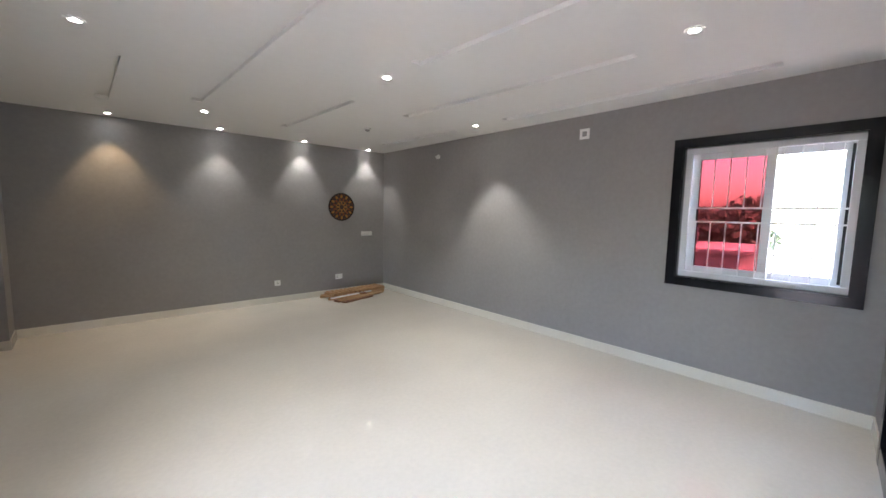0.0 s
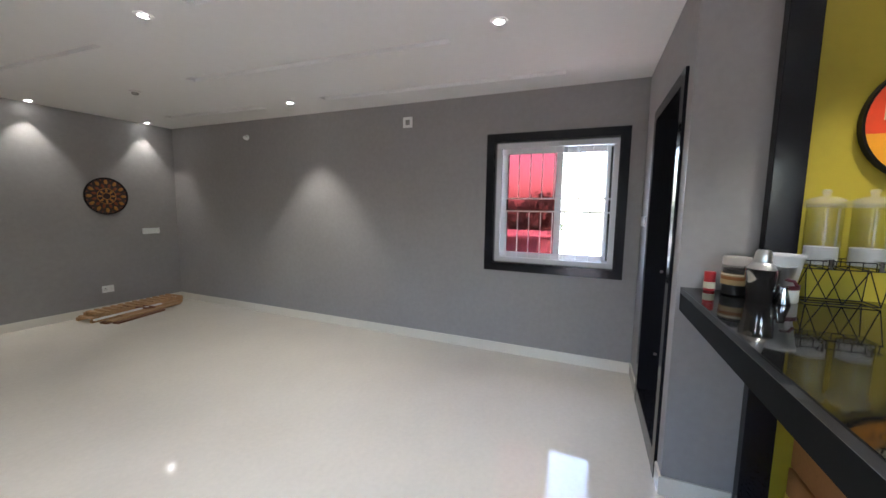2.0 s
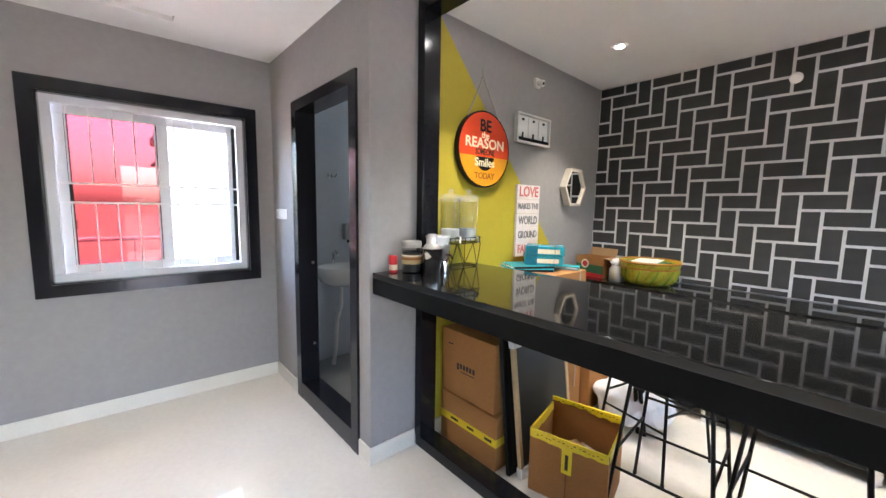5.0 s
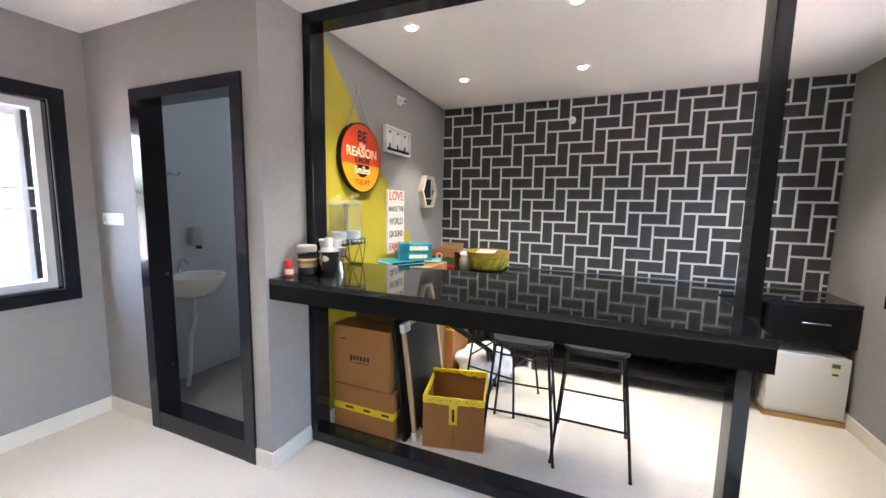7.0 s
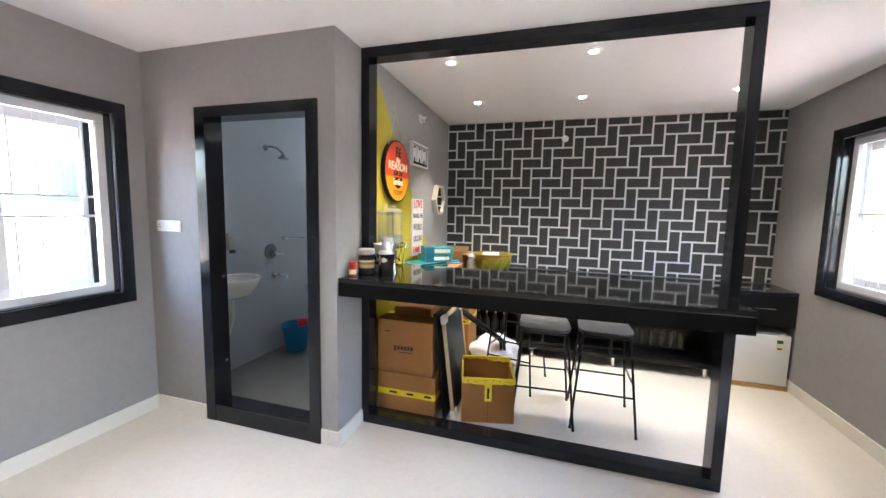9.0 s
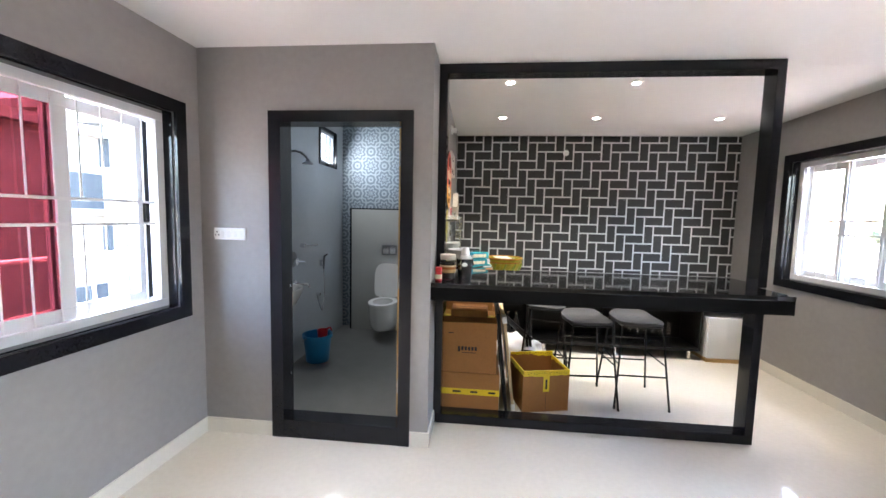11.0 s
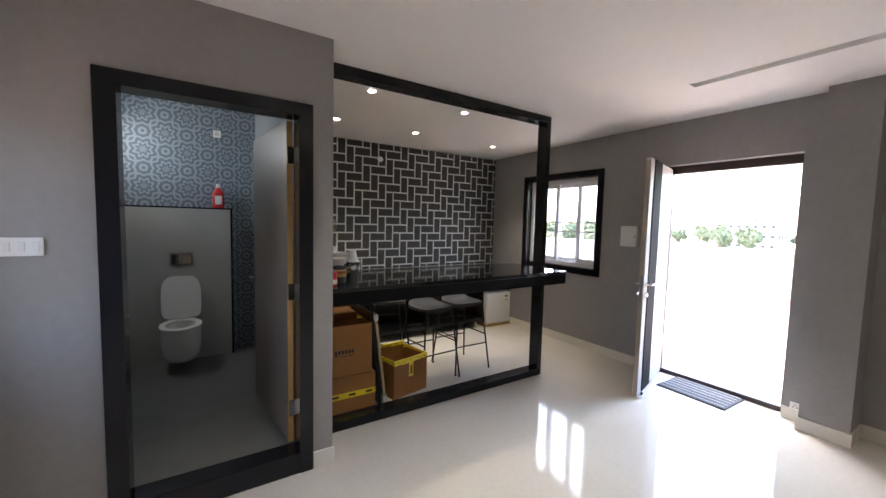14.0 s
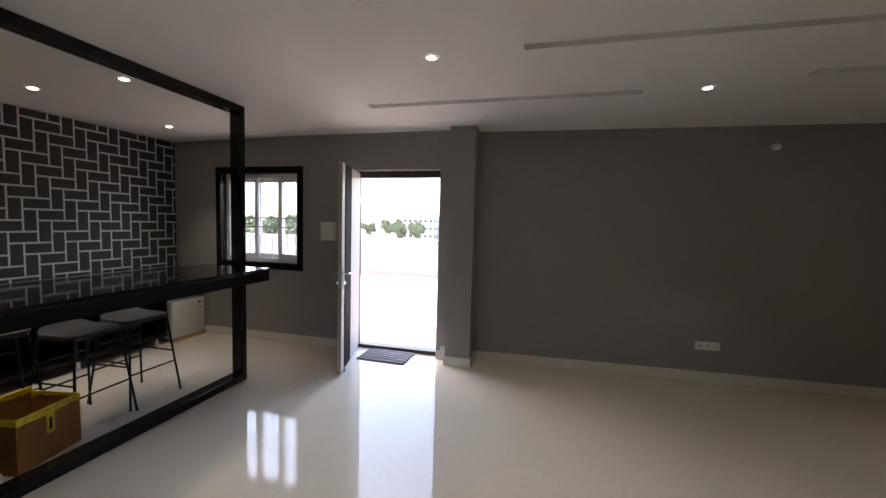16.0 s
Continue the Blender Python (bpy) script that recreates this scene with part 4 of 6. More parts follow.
def open_carton():
    x0, x1, y0, y1, z1, t = 1.475, 1.855, -1.05, -0.715, 0.335, 0.006
    c = thing("carton", ((x0 + x1) / 2, (y0 + y1) / 2, 0), "open brown carton edged with yellow tape, part filled", "carton", group="packing cartons")
    T = Matrix.Translation(((x0 + x1) / 2, (y0 + y1) / 2, 0)) @ Matrix.Rotation(radians(13), 4, "Z") @ Matrix.Translation((-(x0 + x1) / 2, -(y0 + y1) / 2, 0))
    def p(name, bm, m, par, label=""):
        bm.transform(T)
        return part(name, bm, m, par, label)
    p("bottom", bx(x0, x1, y0, y1, 0.0005, t), M_CARDIN, c)
    for a in ((x0, x1, y1 - t, y1, t, z1), (x0, x1, y0, y0 + t, t, z1 + 0.035), (x0, x0 + t, y0 + t, y1 - t, t, z1), (x1 - t, x1, y0 + t, y1 - t, t, z1)):
        p("side", bx(*a), M_CARD, c)
    e = 0.0008
    rng = random.Random(9)
    def wavy(a, b, top, out):
        """A crumpled band of tape folded over a carton edge."""
        bm, n = bmesh.new(), 26
        a, b, out = Vector(a), Vector(b), Vector(out)
        rows, lo, li = [], 0.036, 0.03
        for i in range(n + 1):
            q = a.lerp(b, i / n)
            lo = min(0.048, max(0.028, lo + rng.uniform(-0.005, 0.005)))
            li = min(0.045, max(0.018, li + rng.uniform(-0.008, 0.008)))
            j = rng.uniform(-0.001, 0.002)
            rows.append([bm.verts.new((q.x + out.x * d, q.y + out.y * d, z)) for d, z in
                         ((0.0012 + rng.uniform(0, 0.0016), top - lo), (0.0016 + rng.uniform(0, 0.002), top - 0.015), (0.002, top + 0.002 + j), (-t - 0.002, top + 0.002 + j), (-t - 0.002 - rng.uniform(0, 0.003), top - li))])
        for A, C in zip(rows, rows[1:]):
            for k in range(4):
                bm.faces.new((A[k], A[k + 1], C[k + 1], C[k]))
        return bm
    for a, b, top, out in (((x0, y1, 0), (x1, y1, 0), z1, (0, 1, 0)), ((x0, y0, 0), (x1, y0, 0), z1 + 0.035, (0, -1, 0)), ((x0, y0, 0), (x0, y1, 0), z1, (-1, 0, 0)), ((x1, y0, 0), (x1, y1, 0), z1, (1, 0, 0))):
        p("tape", wavy(a, b, top, out), M_TAPE, c, "crumpled yellow packing tape")
    p("tape", bx((x0 + x1) / 2 - 0.025, (x0 + x1) / 2 + 0.025, y1, y1 + 0.0012, z1 - 0.17, z1 - 0.02), M_TAPE, c, "yellow packing tape")
    p("print", bx((x0 + x1) / 2 - 0.008, (x0 + x1) / 2 + 0.008, y1 + 0.0012, y1 + 0.0018, z1 - 0.15, z1 - 0.07), M_INK, c)
    for k in range(16):
        u, w, h = 0.02 + 0.021 * k + rng.uniform(-0.006, 0.006), rng.uniform(0.004, 0.014), rng.uniform(0.002, 0.007)
        q = rng.uniform(-0.005, 0.006)
        p("print_mark", bx(x0 + u, x0 + u + w, y1 + 0.0034, y1 + 0.0042, z1 - 0.020 + q, z1 - 0.020 + q + h), M_INK, c)
        p("print_mark", bx(x0 + u, x0 + u + w, y0 + t + 0.004, y0 + t + 0.0052, z1 + 0.019 + q, z1 + 0.019 + q + h), M_INK, c)
    p("seam", bx((x0 + x1) / 2 - 0.001, (x0 + x1) / 2 + 0.001, y1, y1 + 0.0006, 0.01, z1 - 0.17), M_INK, c)
    rng = random.Random(5)
    for i in range(5):
        bm = bx(-0.1, 0.1, -0.07, 0.07, 0, 0.03 + 0.02 * rng.random(), bevel=0.003)
        bm.transform(Matrix.Translation(((x0 + x1) / 2 + rng.uniform(-0.05, 0.05), (y0 + y1) / 2 + rng.uniform(-0.07, 0.07), 0.01 + 0.042 * i)) @ Matrix.Rotation(rng.uniform(-0.5, 0.5), 4, "Z") @ Matrix.Rotation(rng.uniform(-0.05, 0.05), 4, "X"))
        solo("packet", bm, (M_PAPER, M_CARDIN, M_TAPE, M_PAPER, M_CARDIN)[i], "flat wrapped packet lying inside the open carton", "packet", group="packets in the open carton")
open_carton()


# ---- framed boards leaning on the cartons ----
def leaning_board(name, label, y0, y1, h, x_foot, x_top, bar_m, face_m, w=0.03, corner=None):
    b = thing(name, (x_foot, (y0 + y1) / 2, 0), label, "framed board", group="leaning boards")
    ang = math.atan2(x_top - x_foot, h)
    T = Matrix.Translation((x_foot, 0, 0.002)) @ Matrix.Rotation(ang, 4, "Y")
    def p(nm, bm, m, par, lab=""):
        bm.transform(T)
        return part(nm, bm, m, par, lab)
    p("stile", bx(0, 0.024, y0, y0 + w, 0, h, bevel=0.002), bar_m, b)
    p("stile", bx(0, 0.024, y1 - w, y1, 0, h, bevel=0.002), bar_m, b)
    p("rail", bx(0, 0.024, y0 + w, y1 - w, 0, w, bevel=0.002), bar_m, b)
    p("rail", bx(0, 0.024, y0 + w, y1 - w, h - w, h, bevel=0.002), bar_m, b)
    p("panel", bx(0.006, 0.016, y0 + w - 0.002, y1 - w + 0.002, w - 0.002, h - w + 0.002), face_m, b)
    if corner:
        for y in (y0, y1 - 0.071):
            for z in (0, h - 0.05):
                p("corner_guard", bx(-0.005, 0.029, y - 0.004, y + 0.075, z - 0.001, z + 0.053), corner, b, "white corner guard")
    return b
leaning_board("framed_board", "black-framed board leaning against the cartons", -1.12, -0.665, 0.79, 1.925, 2.015, M_BLACKP, M_INK, 0.035)
leaning_board("framed_board", "grey board with pale wood frame and white corner guards, leaning", -1.22, -0.70, 0.76, 1.868, 1.965, M_WOODL, M_BOARD, 0.025, M_WHITE)


def pole_bundle():
    b = thing("pole_bundle", (1.9, -1.4, 0), "bundle of black metal tubes leaning over a white sack", "metal tubes")
    for i in range(3):
        part("tube", tb([(1.62 + 0.03 * i, -1.62 - 0.02 * i, 0.30), (1.975, -1.36 + 0.03 * i, 0.64)], 0.016, 8), M_BLACKP, b, smooth=True)
    for i in range(2):
        part("tube", tb([(1.60 + 0.04 * i, -1.64, 0.0), (1.64 + 0.03 * i, -1.62, 0.32)], 0.014, 8), M_BLACKP, b, smooth=True)
pole_bundle()


def sack():
    bm = bmesh.new()
    bmesh.ops.create_icosphere(bm, subdivisions=4, radius=1.0)
    for v in bm.verts:
        n = noise.noise(v.co * 2.2) * 0.16 + noise.noise(v.co * 5.0) * 0.07
        v.co *= 1 + n
        v.co = Vector((v.co.x * 0.25, v.co.y * 0.24, max(v.co.z, -0.8) * 0.165 + 0.132))
    bm.transform(Matrix.Translation((1.74, -1.80, 0.0)))
    solo("sack", bm, M_CLOTH, "crumpled white cloth sack lying on the floor", "sack", smooth=True)
sack()


# ---- things on the bar ----
def spice_bottle():
    c = (2.455, -0.262, 1.10)
    b = thing("spice_bottle", c, "small clear bottle with a red cap on the bar", "bottle")
    part("body", lathe([(0, 0), (0.021, 0), (0.023, 0.004), (0.023, 0.05), (0.019, 0.056), (0, 0.056)], c, 20), M_RED, b, smooth=True)
    part("band", lathe([(0.0234, 0.012), (0.0238, 0.012), (0.0238, 0.042), (0.0234, 0.042)], c, 20), M_CREAM, b, "pale label")
    part("cap", lathe([(0.0, 0.056), (0.023, 0.056), (0.023, 0.088), (0.021, 0.09), (0, 0.09)], c, 20), M_RED, b, "red screw cap", smooth=True)
spice_bottle()


def coffee_jar():
    c = (2.40, -0.345, 1.10)
    b = thing("storage_jar", c, "glass jar of dark grounds with a cream label and pale lid", "jar")
    part("body", lathe([(0, 0), (0.05, 0), (0.054, 0.006), (0.054, 0.125), (0.046, 0.135), (0, 0.135)], c, 28), M_JARGLASS, b, smooth=True)
    part("contents", lathe([(0, 0.004), (0.050, 0.005), (0.050, 0.115), (0, 0.115)], c, 24), M_COFFEE, b, smooth=True)
    part("paper_label", lathe([(0.0545, 0.048), (0.0552, 0.048), (0.0552, 0.098), (0.0545, 0.098)], c, 28), M_TANLAB, b, "tan paper label")
    part("label_print", lathe([(0.0553, 0.070), (0.0557, 0.070), (0.0557, 0.084), (0.0553, 0.084)], c, 28), M_AMBERDK, b)
    part("label_edge", lathe([(0.0553, 0.090), (0.0557, 0.090), (0.0557, 0.096), (0.0553, 0.096)], c, 28), M_CREAM, b)
    part("lid", lathe([(0, 0.135), (0.053, 0.135), (0.054, 0.14), (0.054, 0.165), (0.05, 0.17), (0, 0.17)], c, 28), M_JARLID, b, "pale ribbed lid", smooth=True)
coffee_jar()


def shaker():
    c = (2.285, -0.395, 1.10)
    b = thing("cocktail_shaker", c, "mirror-polished steel cocktail shaker with a capped top set in its cup", "shaker")
    part("cup", lathe([(0, 0), (0.042, 0), (0.045, 0.004), (0.056, 0.10), (0.060, 0.134), (0.062, 0.137), (0.060, 0.139), (0.056, 0.134), (0.044, 0.01), (0, 0.01)], c, 36), M_MIRRSTEEL, b, smooth=True)
    part("shoulder", lathe([(0, 0.09), (0.050, 0.10), (0.0525, 0.125), (0.051, 0.138), (0.040, 0.156), (0.031, 0.163), (0, 0.163)], c, 32), M_BRUSHED, b, "domed steel shoulder", smooth=True)
    part("cap", lathe([(0.0315, 0.163), (0.0325, 0.166), (0.027, 0.205), (0.022, 0.214), (0, 0.216)], c, 28), M_BRUSHED, b, "tapered steel cap", smooth=True)
    hd = tb([(c[0] - 0.03, c[1] - 0.055, 1.205), (c[0] - 0.055, c[1] - 0.085, 1.20), (c[0] - 0.06, c[1] - 0.095, 1.18)], 0.006, 8)
    part("handle", hd, M_MAROON, b, "dark handle", smooth=True)
shaker()


def jigger():
    c = (2.262, -0.462, 1.10)
    b = thing("jigger", c, "small double-ended steel measuring cup on the bar", "measuring cup")
    part("lower_cup", lathe([(0, 0.0), (0.026, 0.0), (0.027, 0.003), (0.012, 0.070), (0, 0.072)], c, 24), M_MIRRSTEEL, b, smooth=True)
    part("upper_cup", lathe([(0.010, 0.072), (0.034, 0.150), (0.036, 0.153), (0.033, 0.153), (0.010, 0.080), (0, 0.078)], c, 24), M_BRUSHED, b, "flared steel upper cup", smooth=True)
    part("collar", lathe([(0.0125, 0.066), (0.015, 0.070), (0.0125, 0.076)], c, 20), M_STEEL, b, smooth=True)
jigger()


def white_pot():
    c = (2.345, -0.485, 1.10)
    b = thing("white_pot", c, "white tapered plastic tub with a maroon-lidded tin below it", "tub")
    part("tin", lathe([(0, 0), (0.055, 0), (0.058, 0.004), (0.058, 0.055), (0, 0.055)], c, 28), M_PAPER, b, "white tin", smooth=True)
    part("tin_lid", lathe([(0, 0.055), (0.060, 0.055), (0.060, 0.072), (0, 0.072)], c, 28), M_MAROON, b, "maroon lid", smooth=True)
    part("tub", lathe([(0, 0.072), (0.046, 0.072), (0.066, 0.185), (0.069, 0.188), (0.069, 0.196), (0.064, 0.196), (0.044, 0.08), (0, 0.08)], c, 28), M_WHITE, b, smooth=True)
white_pot()


def dispenser(c):
    b = thing("drink_dispenser", c, "clear acrylic dispenser with domed lid on a wire rack", "dispenser", group="dispensers on the rack")
    part("cylinder", lathe([(0, 0), (0.056, 0), (0.058, 0.004), (0.058, 0.255), (0.055, 0.255), (0.055, 0.006), (0, 0.006)], c, 32), M_JARGLASS, b, smooth=True)
    part("contents", lathe([(0, 0.008), (0.053, 0.008), (0.053, 0.078), (0, 0.080)], c, 24), M_PAPER, b, "white content", smooth=True)
    part("lid", lathe([(0.066, 0.250), (0.068, 0.262), (0.055, 0.274), (0.02, 0.284), (0.012, 0.284), (0.012, 0.294), (0.018, 0.304), (0.012, 0.312), (0, 0.313)], c, 32), M_FROST, b, "domed clear lid with knob", smooth=True)
    part("rim", lathe([(0.0585, 0.238), (0.066, 0.238), (0.067, 0.250), (0.0585, 0.250)], c, 32), M_FROST, b, smooth=True)
    # two hazy strips model the upright highlights on the cylinder; not ribs
    for s in (-1, 1):
        part("highlight_strip", bx(c[0] - 0.059, c[0] - 0.056, c[1] + s * 0.018 - 0.004, c[1] + s * 0.018 + 0.004, c[2] + 0.08, c[2] + 0.235, bevel=0.001), M_FROST, b)
    part("tap", tb([(c[0] - 0.056, c[1], c[2] + 0.03), (c[0] - 0.09, c[1], c[2] + 0.03), (c[0] - 0.09, c[1], c[2] - 0.004)], 0.009, 8), M_CHROME, b, "small chrome tap", smooth=True)
    return b
_d = dispenser((2.39, -0.617, 1.252))
copy_thing(_d, Matrix.Translation((2.39, -0.763, 1.252)))


def wire_rack():
    c = Vector((2.39, -0.68, 1.10))
    b = thing("wire_rack", c, "black wire stand carrying two drink dispensers on the bar", "rack")
    def ring(z, hx, hy):
        return [(c.x - hx, c.y - hy, z), (c.x + hx, c.y - hy, z), (c.x + hx, c.y + hy, z), (c.x - hx, c.y + hy, z)]
    for z, hx, hy in ((1.105, 0.055, 0.115), (1.245, 0.066, 0.130), (1.278, 0.068, 0.134)):
        part("ring", tb(ring(z, hx, hy), 0.0024, 6, True), M_BLACKP, b)
    for k in (-1, 0, 1):
        part("cross_wire", tb([(c.x - 0.068, c.y + 0.07 * k, 1.246), (c.x + 0.068, c.y + 0.07 * k, 1.246)], 0.0022, 6), M_BLACKP, b)
    for sx in (-1, 1):
        for ya, yb in ((-0.115, -0.12), (-0.115, -0.06), (0.0, -0.06), (0.0, 0.06), (0.115, 0.06), (0.115, 0.12)):
            part("diagonal_wire", tb([(c.x + sx * 0.055, c.y + ya, 1.103), (c.x + sx * 0.068, c.y + yb * 1.08, 1.246)], 0.002, 6), M_BLACKP, b)
        for k in range(-3, 4):
            part("upright", tb([(c.x + sx * 0.07, c.y + 0.04 * k, 1.245), (c.x + sx * 0.069, c.y + 0.04 * k, 1.278)], 0.0018, 6), M_BLACKP, b)
wire_rack()


def teal_boxes():
    def tbx(x, y, z, w, d, h, rot, label, page, tilt=0):
        b = thing("teal_box", (x, y, z), label, "box", group="teal boxes")
        T = Matrix.Translation((x, y, z)) @ Matrix.Rotation(radians(rot), 4, "Z") @ Matrix.Rotation(radians(tilt), 4, "X")
        def p(nm, bm, m, lab=""):
            bm.transform(T)
            part(nm, bm, m, b, lab)
        p("cover", bx(-w / 2, w / 2, -d / 2, d / 2, 0, h, bevel=0.004), M_TEAL)
        if page:
            p("label_patch", boxes((-w / 2 + 0.03, w / 2 - 0.05, d / 2, d / 2 + 0.0008, h * 0.22, h * 0.72)), M_CREAM, "pale label")
            p("wrap", boxes((w / 2 - 0.085, w / 2 - 0.008, -d / 2 - 0.003, d / 2 + 0.003, -0.002, h + 0.003), (-w / 2 + 0.06, -w / 2 + 0.064, -d / 2 - 0.0012, d / 2 + 0.0012, 0.001, h + 0.0012), bevel=0.002), M_TEALWRAP, "crumpled darker teal wrapper end")
        else:
            p("pages", bx(-w / 2 + 0.006, w / 2 - 0.006, d / 2, d / 2 + 0.0012, h * 0.25, h * 0.7), M_PAPER, "page edges")
            p("spine", bx(-w / 2 - 0.0015, -w / 2, -d / 2 + 0.01, d / 2 - 0.01, h * 0.1, h * 0.9), M_BLACKP, "dark spine")
    tbx(2.315, -1.27, 1.037, 0.25, 0.32, 0.018, -38, "flat teal folder lying on a tall carton", False)
    tbx(2.315, -1.29, 1.0557, 0.23, 0.30, 0.017, -30, "flat teal folder on another, pages showing", False)
    tbx(2.265, -1.39, 1.0755, 0.26, 0.19, 0.058, 40, "teal carton with a pale label, stacked on a folder", True)
    tbx(2.25, -1.395, 1.139, 0.26, 0.18, 0.062, 33, "teal carton with torn wrapper on top of another one", True)
    tbx(2.16, -1.53, 1.037, 0.18, 0.11, 0.026, 24, "flat teal folder lying on a tall carton", False)
teal_boxes()


def carton_cords():
    x0, x1, y1 = 2.05, 2.465, -1.09
    for y in (-1.53, -1.22):
        solo("cord", tb([(x0 - 0.003, y, 0.2), (x0 - 0.003, y, 1.0375), (x0 + 0.05, y + 0.01, 1.0385)], 0.0035, 6), M_ROPE, "pale cord tied round the tall carton", "cord", group="cords on the carton")
carton_cords()


def snack_box():
    x, y = 2.325, -2.31
    b = thing("snack_box", (x, y, 0.88), "open printed carton in brown, green and red on the counter", "box")
    T = Matrix.Translation((x, y, 0.88)) @ Matrix.Rotation(radians(-10), 4, "Z") @ Matrix.Scale(1.5, 4)
    def p(nm, bm, m, lab=""):
        bm.transform(T)
        return part(nm, bm, m, b, lab)
    for a in ((-0.09, 0.09, 0.055, 0.058, 0, 0.115), (-0.09, 0.09, -0.058, -0.055, 0, 0.115), (-0.09, -0.087, -0.055, 0.055, 0, 0.115), (0.087, 0.09, -0.055, 0.055, 0, 0.115)):
        p("side", bx(*a), M_CARD)
    p("bottom", bx(-0.087, 0.087, -0.055, 0.055, 0.0005, 0.004), M_CARDIN)
    p("green_print", bx(-0.0905, 0.0905, 0.0584, 0.0594, 0.022, 0.07), M_GREEN, "green printed band")
    p("red_print", bx(-0.0905, 0.0905, 0.0584, 0.0594, 0.0, 0.0218), M_RED, "red printed band")
    bm = tb([(0.03, 0.0594, 0.072), (0.03, 0.0605, 0.072)], 0.026, 20)
    p("badge", bm, M_CREAM, "round pale badge")
    bm = tb([(0.03, 0.0605, 0.072), (0.03, 0.0612, 0.072)], 0.017, 16)
    p("badge_print", bm, M_RED)
    f = bx(0, 0.003, -0.054, 0.054, 0, 0.085)
    f.transform(Matrix.Translation((-0.09, 0, 0.113)) @ Matrix.Rotation(radians(-100), 4, "Y"))
    p("flap", f, M_CARDIN, "raised lid flap")
    f = bx(-0.088, 0.088, -0.003, 0, 0, 0.05)
    f.transform(Matrix.Translation((0, -0.055, 0.113)) @ Matrix.Rotation(radians(20), 4, "X"))
    p("flap", f, M_CARDIN)
snack_box()


def basket():
    c = (1.885, -2.30, 0.88)
    K = 1.42
    b = thing("fruit_basket", c, "round yellow-green woven basket holding papers", "basket")
    bm = bmesh.new()
    n, rows = 48, 12
    rings = []
    prof = [(0.088, 0.001), (0.112, 0.012), (0.126, 0.03), (0.136, 0.055), (0.143, 0.08), (0.148, 0.105), (0.152, 0.118), (0.154, 0.124), (0.150, 0.128), (0.144, 0.122), (0.134, 0.07), (0.11, 0.02)]
    for i, (r, z) in enumerate(prof):
        r, z = r * K, z * K
        rings.append([bm.verts.new((c[0] + (r + 0.0022 * (1 if (k + i) % 2 else -1)) * math.cos(2 * math.pi * k / n), c[1] + (r + 0.0022 * (1 if (k + i) % 2 else -1)) * math.sin(2 * math.pi * k / n), c[2] + z)) for k in range(n)])
    for A, C in zip(rings, rings[1:]):
        for k in range(n):
            bm.faces.new((A[k], A[(k + 1) % n], C[(k + 1) % n], C[k]))
    bm.faces.new(rings[0]), bm.faces.new(rings[-1])
    part("bowl", bm, M_WICKER, b)
    part("rim", lathe([(r * K, z * K) for r, z in ((0.146, 0.122), (0.152, 0.134), (0.158, 0.128), (0.156, 0.120))], c, 40), M_WICKERB, b, "orange-brown rim", smooth=True)
    part("band", lathe([(r * K, z * K) for r, z in ((0.143, 0.088), (0.149, 0.092), (0.150, 0.098), (0.146, 0.101))], c, 40), M_WICKERB, b, "orange-brown woven band", smooth=True)
    for k in range(22):
        a = 2 * math.pi * k / 22
        e = 2 * math.pi * (k + 0.6) / 22
        part("weave", tb([(c[0] + r * K * math.cos(a + (e - a) * q), c[1] + r * K * math.sin(a + (e - a) * q), c[2] + z * K) for r, z, q in ((0.118, 0.012, 0), (0.136, 0.04, 0.5), (0.1445, 0.068, 1.0), (0.1475, 0.088, 1.3))], 0.008, 6), M_WICKERG if k % 2 else M_WICKER, b)
    for i, (m, a) in enumerate(((M_PAPER, 0.3), (M_GREEN, 1.0), (M_PAPER, 1.7))):
        s = bx(-0.14, 0.14, -0.09, 0.09, 0, 0.006)
        s.transform(Matrix.Translation((c[0] + 0.01 * i, c[1] - 0.01 * i, 1.04 + 0.008 * i)) @ Matrix.Rotation(a, 4, "Z"))
        solo("leaflet", s, m, "folded leaflet lying in the woven basket", "leaflet", group="leaflets in the basket")
basket()


def steel_kettle():
    c = (2.09, -2.20, 0.88)
    b = thing("wrapped_tin", c, "small pewter tin with a pale crumpled wrapper beside the basket", "tin")
    part("body", lathe([(0, 0), (0.055, 0), (0.06, 0.01), (0.058, 0.10), (0.04, 0.13), (0, 0.135)], c, 24), M_BRUSHED, b, smooth=True)
    bm = bmesh.new()
    bmesh.ops.create_icosphere(bm, subdivisions=3, radius=1.0)
    for v in bm.verts:
        v.co *= 1 + 0.35 * noise.noise(v.co * 2.5)
        v.co = Vector((c[0] + v.co.x * 0.05, c[1] + v.co.y * 0.05, c[2] + 0.15 + v.co.z * 0.035))
    part("wrapper", bm, M_CLOTH, b, "pale crumpled wrapper", smooth=True)
steel_kettle()


